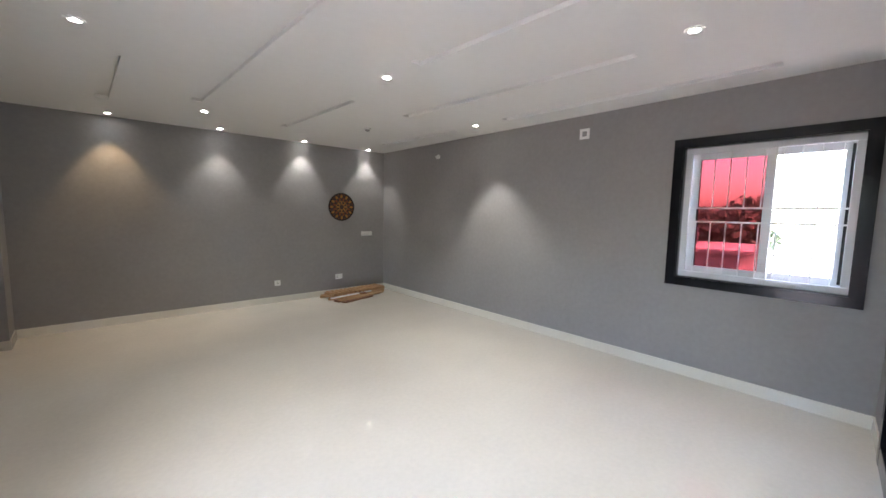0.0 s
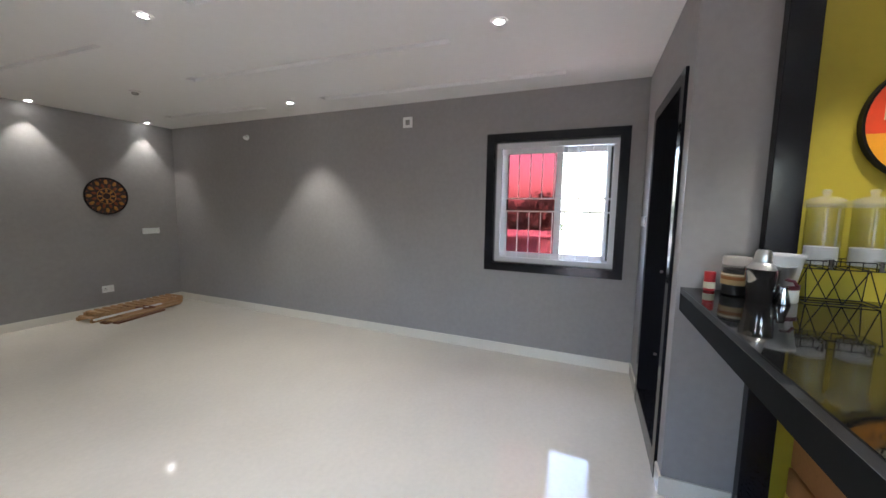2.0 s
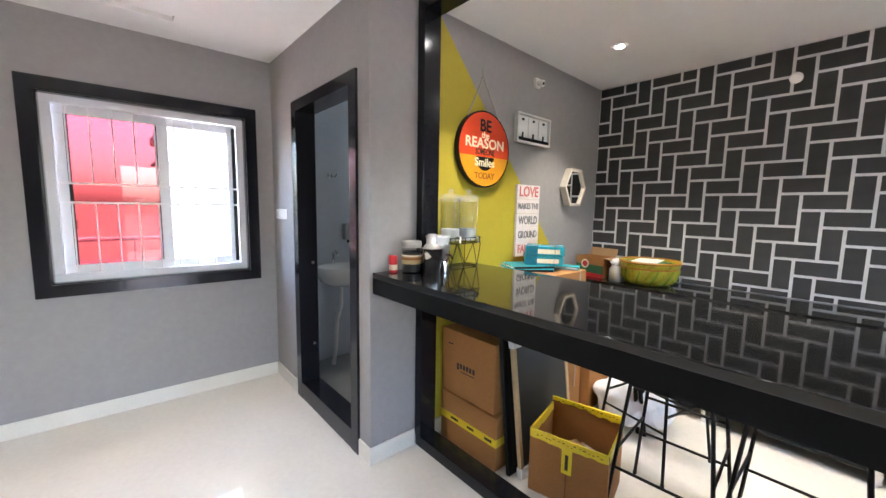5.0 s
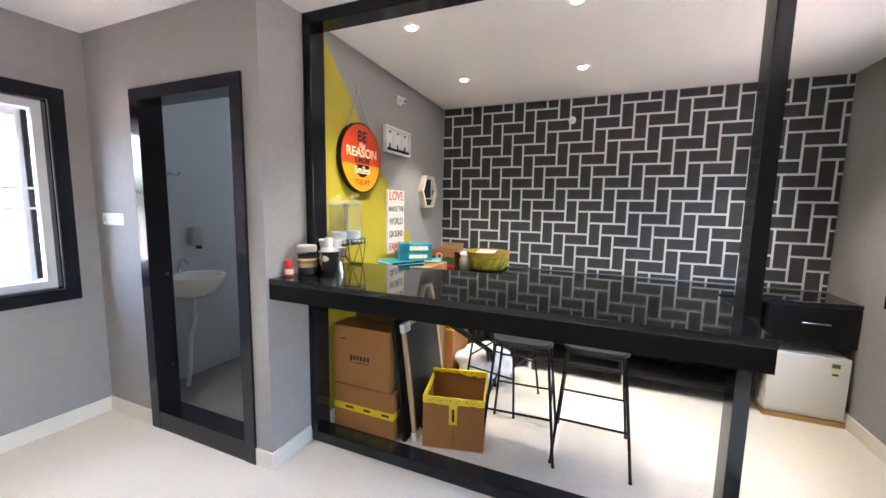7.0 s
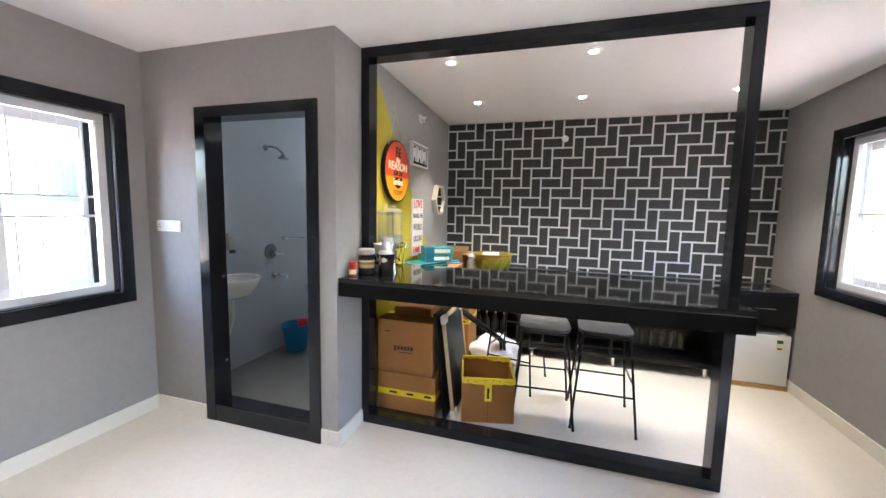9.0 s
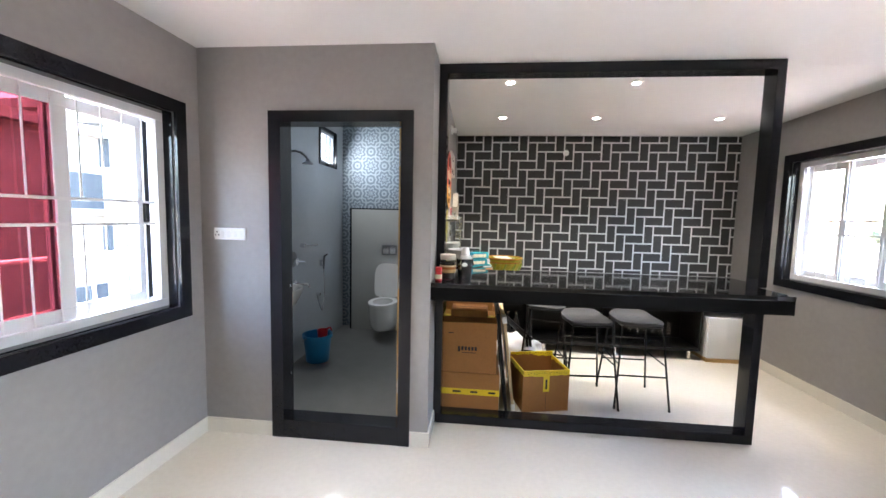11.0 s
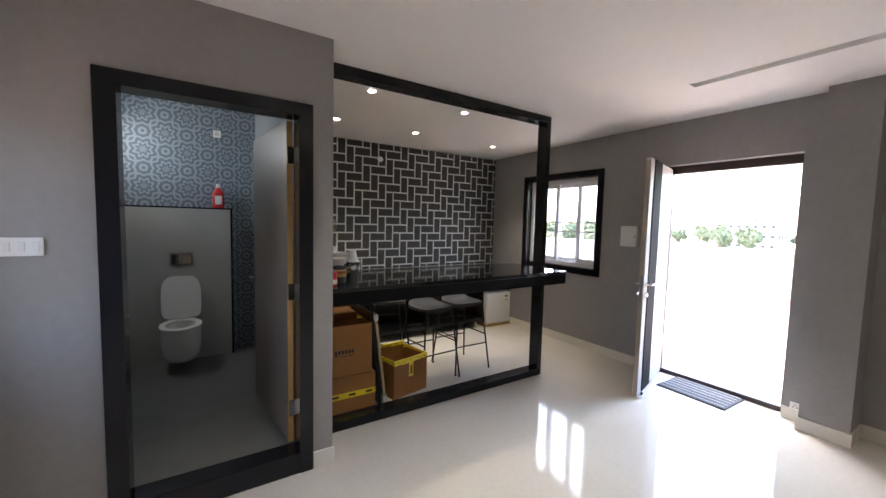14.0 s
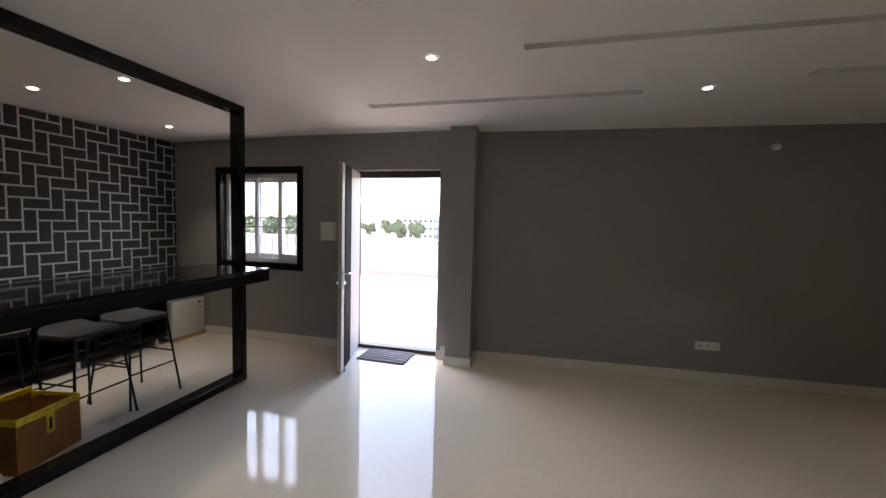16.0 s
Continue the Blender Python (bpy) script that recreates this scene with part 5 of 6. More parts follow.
# ---- things on the bar side wall ----
RIGHT, UP = (0, -1, 0), (0, 0, 1)
def round_sign():
    cy, cz, r = -0.97, 1.832, 0.243
    x1, x0 = XB - 0.006, XB - 0.040
    s = thing("round_sign", (x1, cy, cz), "round red and amber motto sign hung on a rope", "sign")
    part("rim", disc_x(bmesh.new(), x0, x1, cy, cz, r), M_BLACKP, s, "black rim", smooth=True)
    def half(top, rad, x):
        bm = bmesh.new()
        n = 40
        zc = cz - 0.045
        pts = []
        for k in range(n * 2):
            a = 2 * math.pi * k / (2 * n)
            y, z = cy + rad * math.cos(a), cz + rad * math.sin(a)
            if (z >= zc) == top:
                pts.append((a, y, z))
        h = math.sqrt(rad ** 2 - 0.045 ** 2)
        ends = [(cy + h, zc), (cy - h, zc)]
        if top:
            pts = [(y, z) for a, y, z in pts if a < math.pi * 1.25] and sorted(pts, key=lambda q: (q[0] + 0.6) % (2 * math.pi))
        ring = [(y, z) for _, y, z in pts]
        ring = ([ends[0]] + ring + [ends[1]]) if top else ([ends[1]] + ring + [ends[0]])
        A = [bm.verts.new((x, y, z)) for y, z in ring]
        C = [bm.verts.new((x + 0.0015, y, z)) for y, z in ring]
        bm.faces.new(A), bm.faces.new(C[::-1])
        for i in range(len(A)):
            j = (i + 1) % len(A)
            bm.faces.new((A[i], A[j], C[j], C[i]))
        return bm
    part("upper_face", half(True, r - 0.010, x0 - 0.0015), M_SIGNR, s, "red-orange upper face")
    part("lower_face", half(False, r - 0.010, x0 - 0.0015), M_SIGNY, s, "amber lower face")
    xt = x0 - 0.0025
    bm = disc_x(bmesh.new(), x0 - 0.0022, x0 - 0.0005, cy, cz - 0.05, 0.085)
    bmesh.ops.bisect_plane(bm, geom=bm.verts[:] + bm.edges[:] + bm.faces[:], plane_co=(0, 0, cz - 0.047), plane_no=(0, 0, 1), clear_outer=True)
    part("dark_patch", bm, M_BLACKP, s, "black half-round patch")
    lettering("word", "BE", 0.105, (xt, cy, cz + 0.145), RIGHT, UP, M_INK, s)
    lettering("word", "the", 0.055, (xt, cy, cz + 0.088), RIGHT, UP, M_CREAM, s)
    lettering("word", "REASON", 0.088, (xt, cy, cz + 0.035), RIGHT, UP, M_CREAM, s, width=0.36)
    lettering("word", "SOMEONE", 0.055, (xt, cy, cz - 0.018), RIGHT, UP, M_INK, s, width=0.18)
    lettering("word", "Smiles", 0.075, (xt - 0.001, cy, cz - 0.085), RIGHT, UP, M_CREAM, s)
    lettering("word", "TODAY", 0.055, (xt, cy, cz - 0.170), RIGHT, UP, M_AMBERDK, s, width=0.19)
    nail = (XB - 0.02, cy + 0.01, 2.285)
    part("rope", tube(tb([nail, (x0 + 0.012, cy + 0.15, cz + 0.195)], 0.0045, 6), [nail, (x0 + 0.012, cy - 0.15, cz + 0.195)], 0.0045, 6), M_ROPE, s, "grey rope loop")
    part("nail", tb([(XB - 0.001, cy + 0.01, 2.28), (XB - 0.028, cy + 0.01, 2.285)], 0.004, 8), M_STEEL, s)
    part("rope_knot", tb([(XB - 0.018, cy + 0.01, 2.28), (XB - 0.018, cy + 0.012, 2.34)], 0.005, 6), M_ROPE, s)
round_sign()


def calendar():
    y0, y1, z0, z1 = -1.715, -1.308, 1.93, 2.138
    c = thing("wall_calendar", (XB, (y0 + y1) / 2, z0), "white framed hook board with three white cards on the wall", "wall board")
    f = 0.014
    part("frame", boxes((XB - 0.035, XB - 0.004, y0, y1, z0, z0 + f), (XB - 0.035, XB - 0.004, y0, y1, z1 - f, z1), (XB - 0.035, XB - 0.004, y0, y0 + f, z0 + f, z1 - f), (XB - 0.035, XB - 0.004, y1 - f, y1, z0 + f, z1 - f)), M_FRAMEW, c, "white wooden frame")
    part("backing", bx(XB - 0.012, XB - 0.006, y0 + f, y1 - f, z0 + f, z1 - f), M_PAPER, c)
    part("ledge", bx(XB - 0.03, XB - 0.0125, y0 + f, y1 - f, z0 + f, z0 + 0.038), M_BLACKP, c, "black ledge")
    w = (y1 - y0 - 2 * f) / 3
    for i in range(3):
        a = y0 + f + w * i
        card = part("card", bx(XB - 0.018, XB - 0.013, a + 0.008, a + w - 0.008, z0 + 0.05, z1 - 0.022), M_PAPER, c)
        part("hook", bx(XB - 0.026, XB - 0.018, a + w / 2 - 0.008, a + w / 2 + 0.008, z1 - 0.05, z1 - 0.036), M_BLACKP, card)
        part("clip", bx(XB - 0.024, XB - 0.018, a + w / 2 - 0.005, a + w / 2 + 0.005, z0 + 0.04, z0 + 0.075), M_BLACKP, card)
calendar()


def love_sign():
    y0, y1, z0, z1 = -1.628, -1.350, 1.10, 1.632
    x = XB - 0.004
    s = thing("motto_board", (x, y0, z0), "tall white plank sign with red and black motto lettering", "sign")
    n = 5
    h = (z1 - z0) / n
    for i in range(n):
        part("slat", bx(x - 0.018, x, y0, y1, z0 + h * i + 0.001, z0 + h * (i + 1) - 0.001, bevel=0.002), M_BOARDW, s)
    xt = x - 0.0192
    ym = (y0 + y1) / 2
    lettering("word", "LOVE", 0.105, (xt, ym, z1 - h * 0.5), RIGHT, UP, M_FADEDRED, s, width=0.23)
    lettering("word", "MAKES THE", 0.06, (xt, ym, z1 - h * 1.5), RIGHT, UP, M_FADED, s, width=0.25)
    lettering("word", "WORLD", 0.085, (xt, ym, z1 - h * 2.5), RIGHT, UP, M_FADED, s, width=0.23)
    lettering("word", "GROUND", 0.075, (xt, ym, z1 - h * 3.5), RIGHT, UP, M_FADED, s, width=0.23)
    lettering("word", "FAMILY", 0.09, (xt, ym, z1 - h * 4.5), RIGHT, UP, M_FADEDRED, s, width=0.23)
love_sign()


def hex_mirror():
    cy, cz, ry, rz = -2.10, 1.642, 0.168, 0.160
    m = thing("hexagon_mirror", (XB, cy, cz), "hexagonal mirror in a deep pale wooden frame", "mirror")
    def hexa(k, x):
        return [Vector((x, cy + k * ry * math.cos(math.pi / 3 * i), cz + k * rz * math.sin(math.pi / 3 * i) * 1.12)) for i in range(6)]
    bm = bmesh.new()
    o0, o1, i0, i1 = hexa(1.0, XB - 0.004), hexa(1.0, XB - 0.058), hexa(0.86, XB - 0.004), hexa(0.86, XB - 0.058)
    R = [[bm.verts.new(v) for v in q] for q in (o0, o1, i1, i0)]
    for A, C in zip(R, R[1:] + R[:1]):
        for k in range(6):
            bm.faces.new((A[k], A[(k + 1) % 6], C[(k + 1) % 6], C[k]))
    part("frame", bm, M_WHITEW, m, "pale wooden box frame")
    bm = bmesh.new()
    bm.faces.new([bm.verts.new(v) for v in hexa(0.858, XB - 0.042)])
    r = bmesh.ops.extrude_face_region(bm, geom=bm.faces[:])
    for v in [g for g in r["geom"] if isinstance(g, bmesh.types.BMVert)]:
        v.co.x += 0.004
    part("mirror_glass", bm, M_MIRROR, m, "mirror glass")
hex_mirror()


def wall_camera(x, y, z):
    c = thing("wall_sensor", (x, y, z), "small white security sensor on the bar side wall", "sensor")
    part("base", bx(x - 0.02, x - 0.0005, y - 0.032, y + 0.032, z - 0.035, z + 0.035, bevel=0.006), M_WHITE, c, smooth=True)
    part("head", tb([(x - 0.02, y, z), (x - 0.06, y - 0.005, z - 0.01)], 0.024, 18), M_WHITE, c, smooth=True)
    part("lens", tb([(x - 0.06, y - 0.005, z - 0.01), (x - 0.064, y - 0.0055, z - 0.011)], 0.012, 14), M_BLACKP, c)
wall_camera(XB, -1.55, 2.38)

# ---- wall plates and small fixtures ----
def plate(name, label, cat, axis, at, w, h, sockets=0, switches=0, group="wall plates"):
    """A white plate on a wall; axis names the way it faces."""
    p = thing(name, at, label, cat, group=group)
    F = {"+y": ((-1, 0, 0), (0, 1, 0)), "-y": ((1, 0, 0), (0, -1, 0)), "+x": ((0, 1, 0), (1, 0, 0)), "-x": ((0, -1, 0), (-1, 0, 0))}[axis]
    R, N = Vector(F[0]), Vector(F[1])
    M = Matrix((R, N, Vector((0, 0, 1)))).transposed().to_4x4()
    M.translation = Vector(at)
    def q(nm, bm, m, par):
        bm.transform(M)
        return part(nm, bm, m, par)
    body = q("cover", bx(-w / 2, w / 2, 0.0005, 0.012, -h / 2, h / 2, bevel=0.003), M_WHITE, p)
    n = sockets + switches
    for i in range(n):
        x = -w / 2 + w * (i + 0.5) / n
        if i < sockets:
            q("socket_insert", bx(x - 0.022, x + 0.022, 0.012, 0.0135, -0.022, 0.022), M_PAPER, body)
            q("socket_hole", boxes(*[(x + dx - 0.004, x + dx + 0.004, 0.0135, 0.0139, dz - 0.004, dz + 0.004) for dx, dz in ((0, 0.011), (-0.011, -0.008), (0.011, -0.008))]), M_INK, body)
        else:
            q("rocker", bx(x - 0.011, x + 0.011, 0.012, 0.017, -0.022, 0.022, bevel=0.002), M_PAPER, body)
    return p
plate("switch_plate", "white switch and socket plate beside the washroom door", "switch", "+y", (3.84, YB, 1.38), 0.215, 0.078, 1, 4)
set_in(plate("switch_plate", "white switch plate high on the grey wall", "switch", "-y", (3.92, YN, 1.07), 0.22, 0.08, 0, 5), NORTH)
set_in(plate("wall_socket", "white wall socket low on the grey wall", "socket", "-y", (3.36, YN, 0.32), 0.13, 0.09, 1, 1), NORTH)
set_in(plate("wall_socket", "white wall socket low on the grey wall", "socket", "-y", (2.31, YN, 0.315), 0.09, 0.085, 1, 0), NORTH)
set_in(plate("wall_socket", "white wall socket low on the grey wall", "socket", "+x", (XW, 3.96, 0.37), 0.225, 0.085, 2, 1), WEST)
plate("wall_socket", "small white outlet box near the entrance door", "socket", "+x", (XW + 0.012, 1.238, 0.125), 0.07, 0.06, 1, 0)
def niche_plate():
    p = thing("wall_outlet", (XE, 2.16, 2.375), "square white outlet frame with a dark opening, high on the wall", "outlet")
    x, y, z, s = XE, 2.16, 2.375, 0.055
    part("frame", boxes((x - 0.012, x - 0.0005, y - s, y + s, z + 0.028, z + s), (x - 0.012, x - 0.0005, y - s, y + s, z - s, z - 0.028), (x - 0.012, x - 0.0005, y - s, y - 0.028, z - 0.028, z + 0.028), (x - 0.012, x - 0.0005, y + 0.028, y + s, z - 0.028, z + 0.028)), M_WHITE, p)
    part("opening", bx(x - 0.003, x - 0.0005, y - 0.028, y + 0.028, z - 0.028, z + 0.028), M_WALL, p, "grey inner face")
    set_in(p, EAST)
niche_plate()


def round_sensor(at, n, label):
    s = thing("wall_sensor", at, label, "sensor")
    at, n = Vector(at), Vector(n)
    part("base", tb([at + n * 0.0005, at + n * 0.012], 0.035, 20), M_WHITE, s)
    part("dome", tb([at + n * 0.012, at + n * 0.03 + Vector((0, 0, -0.004)), at + n * 0.045 + Vector((0, 0, -0.012))], 0.026, 18), M_WHITE, s, smooth=True)
    return s
round_sensor((1.167, YS + 0.008, 2.335), (0, 1, 0), "white round sensor on the herringbone wall")
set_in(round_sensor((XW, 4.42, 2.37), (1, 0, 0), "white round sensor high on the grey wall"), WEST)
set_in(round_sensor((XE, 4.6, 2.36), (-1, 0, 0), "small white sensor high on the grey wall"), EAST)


def ceiling_detector():
    s = thing("smoke_detector", (2.89, 4.57, H), "small round ceiling detector", "detector")
    part("base", lathe([(0, 0), (0.05, 0), (0.05, -0.01), (0.04, -0.014), (0, -0.014)], (2.89, 4.57, H - 0.0005), 24), M_WHITE, s, smooth=True)
    part("head", lathe([(0.03, -0.014), (0.028, -0.03), (0.015, -0.036), (0, -0.036)], (2.89, 4.57, H - 0.0005), 24), M_GREYP, s, smooth=True)
ceiling_detector()


def fuse_box():
    y0, y1, z0, z1 = -0.315, -0.125, 1.31, 1.535
    b = thing("distribution_box", (XW, y0, z0), "white electrical distribution box on the wall by the door", "electrical box")
    part("body", bx(XW + 0.0005, XW + 0.05, y0, y1, z0, z1, bevel=0.004), M_WHITE, b)
    d = part("door", bx(XW + 0.05, XW + 0.058, y0 + 0.008, y1 - 0.008, z0 + 0.008, z1 - 0.008, bevel=0.003), M_WHITE, b)
    part("latch", bx(XW + 0.058, XW + 0.062, y1 - 0.03, y1 - 0.018, (z0 + z1) / 2 - 0.012, (z0 + z1) / 2 + 0.012), M_GREYP, d)
fuse_box()


def doormat():
    m = thing("doormat", (-0.74, 0.59, 0), "grey striped doormat lying before the open entrance door", "doormat")
    T = Matrix.Translation((-0.745, 0.59, 0)) @ Matrix.Rotation(radians(-1.5), 4, "Z")
    def p(nm, bm, mm, lab=""):
        bm.transform(T)
        part(nm, bm, mm, m, lab)
    bm = bmesh.new()
    bmesh.ops.create_grid(bm, x_segments=16, y_segments=20, size=1)
    for v in bm.verts:
        v.co = Vector((v.co.x * 0.225, v.co.y * 0.285, 0.011 + 0.003 * noise.noise(Vector((v.co.x * 3, v.co.y * 3, 0)))))
    bm2 = bmesh.ops.extrude_face_region(bm, geom=bm.faces[:])
    for v in [g for g in bm2["geom"] if isinstance(g, bmesh.types.BMVert)]:
        v.co.z = 0.0008
    p("base", bm, M_MAT)
    for i in range(7):
        x = -0.19 + 0.063 * i
        p("stripe", bx(x - 0.011, x + 0.011, -0.27, 0.27, 0.010, 0.0155, bevel=0.002), M_MATL, "lighter stripe")
doormat()


def mandala():
    c = Vector((3.42, YN, 1.55))
    s = thing("wall_mandala", c, "round dark carved wall ornament with gold petal pattern", "wall ornament")
    def d(r, y0, y1, seg=40):
        return tb([(c.x, YN - y0, c.z), (c.x, YN - y1, c.z)], r, seg)
    part("disc", d(0.238, 0.0005, 0.018), M_BROWNF, s, "dark brown disc")
    def ring(r, w, y, m, name):
        bm = bmesh.new()
        n = 48
        tube(bm, [(c.x + r * math.cos(2 * math.pi * k / n), YN - y, c.z + r * math.sin(2 * math.pi * k / n)) for k in range(n)], w, 6, True)
        part(name, bm, m, s)
    ring(0.232, 0.010, 0.018, M_BLACKP, "rim")
    gold = mat("old_gold", (0.42, 0.20, 0.05), 0.45, 0.5, var=0.2, scale=30)
    rust = mat("rust_brown", (0.22, 0.06, 0.02), 0.6, var=0.2, scale=30)
    ring(0.10, 0.005, 0.02, gold, "ring")
    ring(0.045, 0.005, 0.02, gold, "ring")
    for n, r, w, l, m in ((12, 0.185, 0.022, 0.034, gold), (12, 0.135, 0.018, 0.03, rust), (8, 0.072, 0.015, 0.022, gold), (24, 0.213, 0.008, 0.010, rust)):
        for k in range(n):
            a = 2 * math.pi * (k + (0.5 if r == 0.135 else 0)) / n
            bm = bmesh.new()
            q = 8
            loop = [(l * math.cos(2 * math.pi * i / q), w * math.sin(2 * math.pi * i / q)) for i in range(q)]
            A, C = [], []
            for u, v in loop:
                x = c.x + (r + u) * math.cos(a) - v * math.sin(a)
                z = c.z + (r + u) * math.sin(a) + v * math.cos(a)
                A.append(bm.verts.new((x, YN - 0.0175, z)))
                x2 = c.x + (r + u * 0.7) * math.cos(a) - v * 0.7 * math.sin(a)
                z2 = c.z + (r + u * 0.7) * math.sin(a) + v * 0.7 * math.cos(a)
                C.append(bm.verts.new((x2, YN - 0.024, z2)))
            bm.faces.new(A), bm.faces.new(C)
            for i in range(q):
                bm.faces.new((A[i], A[(i + 1) % q], C[(i + 1) % q], C[i]))
            part("petal", bm, m, s)
    set_in(s, NORTH)
mandala()


# ---- timber pile on the floor ----
def timber_pile():
    def rack(cx, cy, z, length, width, rot, label, m1):
        r = thing("slatted_frame", (cx, cy, z), label, "timber", group="timber pieces")
        T = Matrix.Translation((cx, cy, z)) @ Matrix.Rotation(radians(rot), 4, "Z")
        def p(nm, bm, m):
            bm.transform(T)
            part(nm, bm, m, r)
        for s in (-1, 1):
            p("rail", bx(-length / 2, length / 2, s * width / 2 - 0.02, s * width / 2 + 0.02, 0, 0.044, bevel=0.002), m1)
        n = int(length / 0.085)
        for i in range(n):
            x = -length / 2 + length * (i + 0.5) / n
            p("slat", bx(x - 0.021, x + 0.021, -width / 2 - 0.02, width / 2 + 0.02, 0.044, 0.057), m1)
    rack(3.54, 6.03, 0.001, 1.14, 0.26, 3, "pale slatted timber frame lying on the floor in the corner", M_PLANK)
    rack(3.56, 5.985, 0.0585, 1.08, 0.24, 4, "second slatted timber frame stacked on another", M_PLANK)
    def plank(x0, y0, x1, y1, w, t, z, m, label):
        a, b = Vector((x0, y0, 0)), Vector((x1, y1, 0))
        L, ang = (b - a).length, math.atan2(y1 - y0, x1 - x0)
        bm = bx(0, L, -w / 2, w / 2, 0, t, bevel=0.002)
        bm.transform(Matrix.Translation((x0, y0, z)) @ Matrix.Rotation(ang, 4, "Z"))
        solo("plank", bm, m, label, "plank", group="timber pieces")
    plank(3.02, 5.70, 3.95, 5.86, 0.11, 0.022, 0.0005, M_PLANKD, "brown plank lying on the floor by the slatted frames")
    plank(3.08, 5.58, 3.70, 5.70, 0.09, 0.022, 0.0005, M_PLANKD, "brown plank lying on the floor by the slatted frames")
    plank(3.05, 5.64, 3.98, 5.80, 0.10, 0.02, 0.023, M_PLANK, "pale plank lying across others")
    plank(3.20, 5.74, 4.02, 5.90, 0.12, 0.02, 0.0435, M_PLANK, "pale plank on top of the pile")
    plank(2.93, 5.70, 3.75, 5.80, 0.03, 0.02, 0.064, M_PAPER, "thin white batten lying across the planks")
    bm = tb([(3.42, 6.05, 0.088), (3.45, 5.85, 0.09), (3.5, 5.75, 0.075), (3.6, 5.7, 0.07), (3.55, 5.85, 0.086)], 0.012, 8)
    solo("strap", bm, M_PLANKD, "brown strap lying over the timber", "strap", smooth=True)
timber_pile()


# ---- washroom ----
WX = XE - 0.055
def cistern_box():
    b = thing("cistern_wall", (3.35, -2.6, 0.02), "grey panelled half wall hiding the cistern, black trim", "half wall", kind="structure")
    part("panel", bx(2.895, 3.845, -2.70, -2.555, 0.0205, 1.605), M_GREYP, b, "light grey panel")
    part("trim", boxes((2.875, 2.895, -2.70, -2.553, 0.0205, 1.62), (3.845, 3.865, -2.70, -2.553, 0.0205, 1.62), (2.895, 3.845, -2.70, -2.553, 1.605, 1.62)), M_BLACK, b, "black stone trim")
    pl = part("flush_plate", bx(3.24, 3.44, -2.555, -2.545, 1.02, 1.15, bevel=0.003), M_DKSTEEL, b, "steel flush plate")
    for x in (3.255, 3.345):
        part("flush_button", bx(x, x + 0.08, -2.545, -2.541, 1.035, 1.135, bevel=0.002), M_CHROME, pl)
cistern_box()


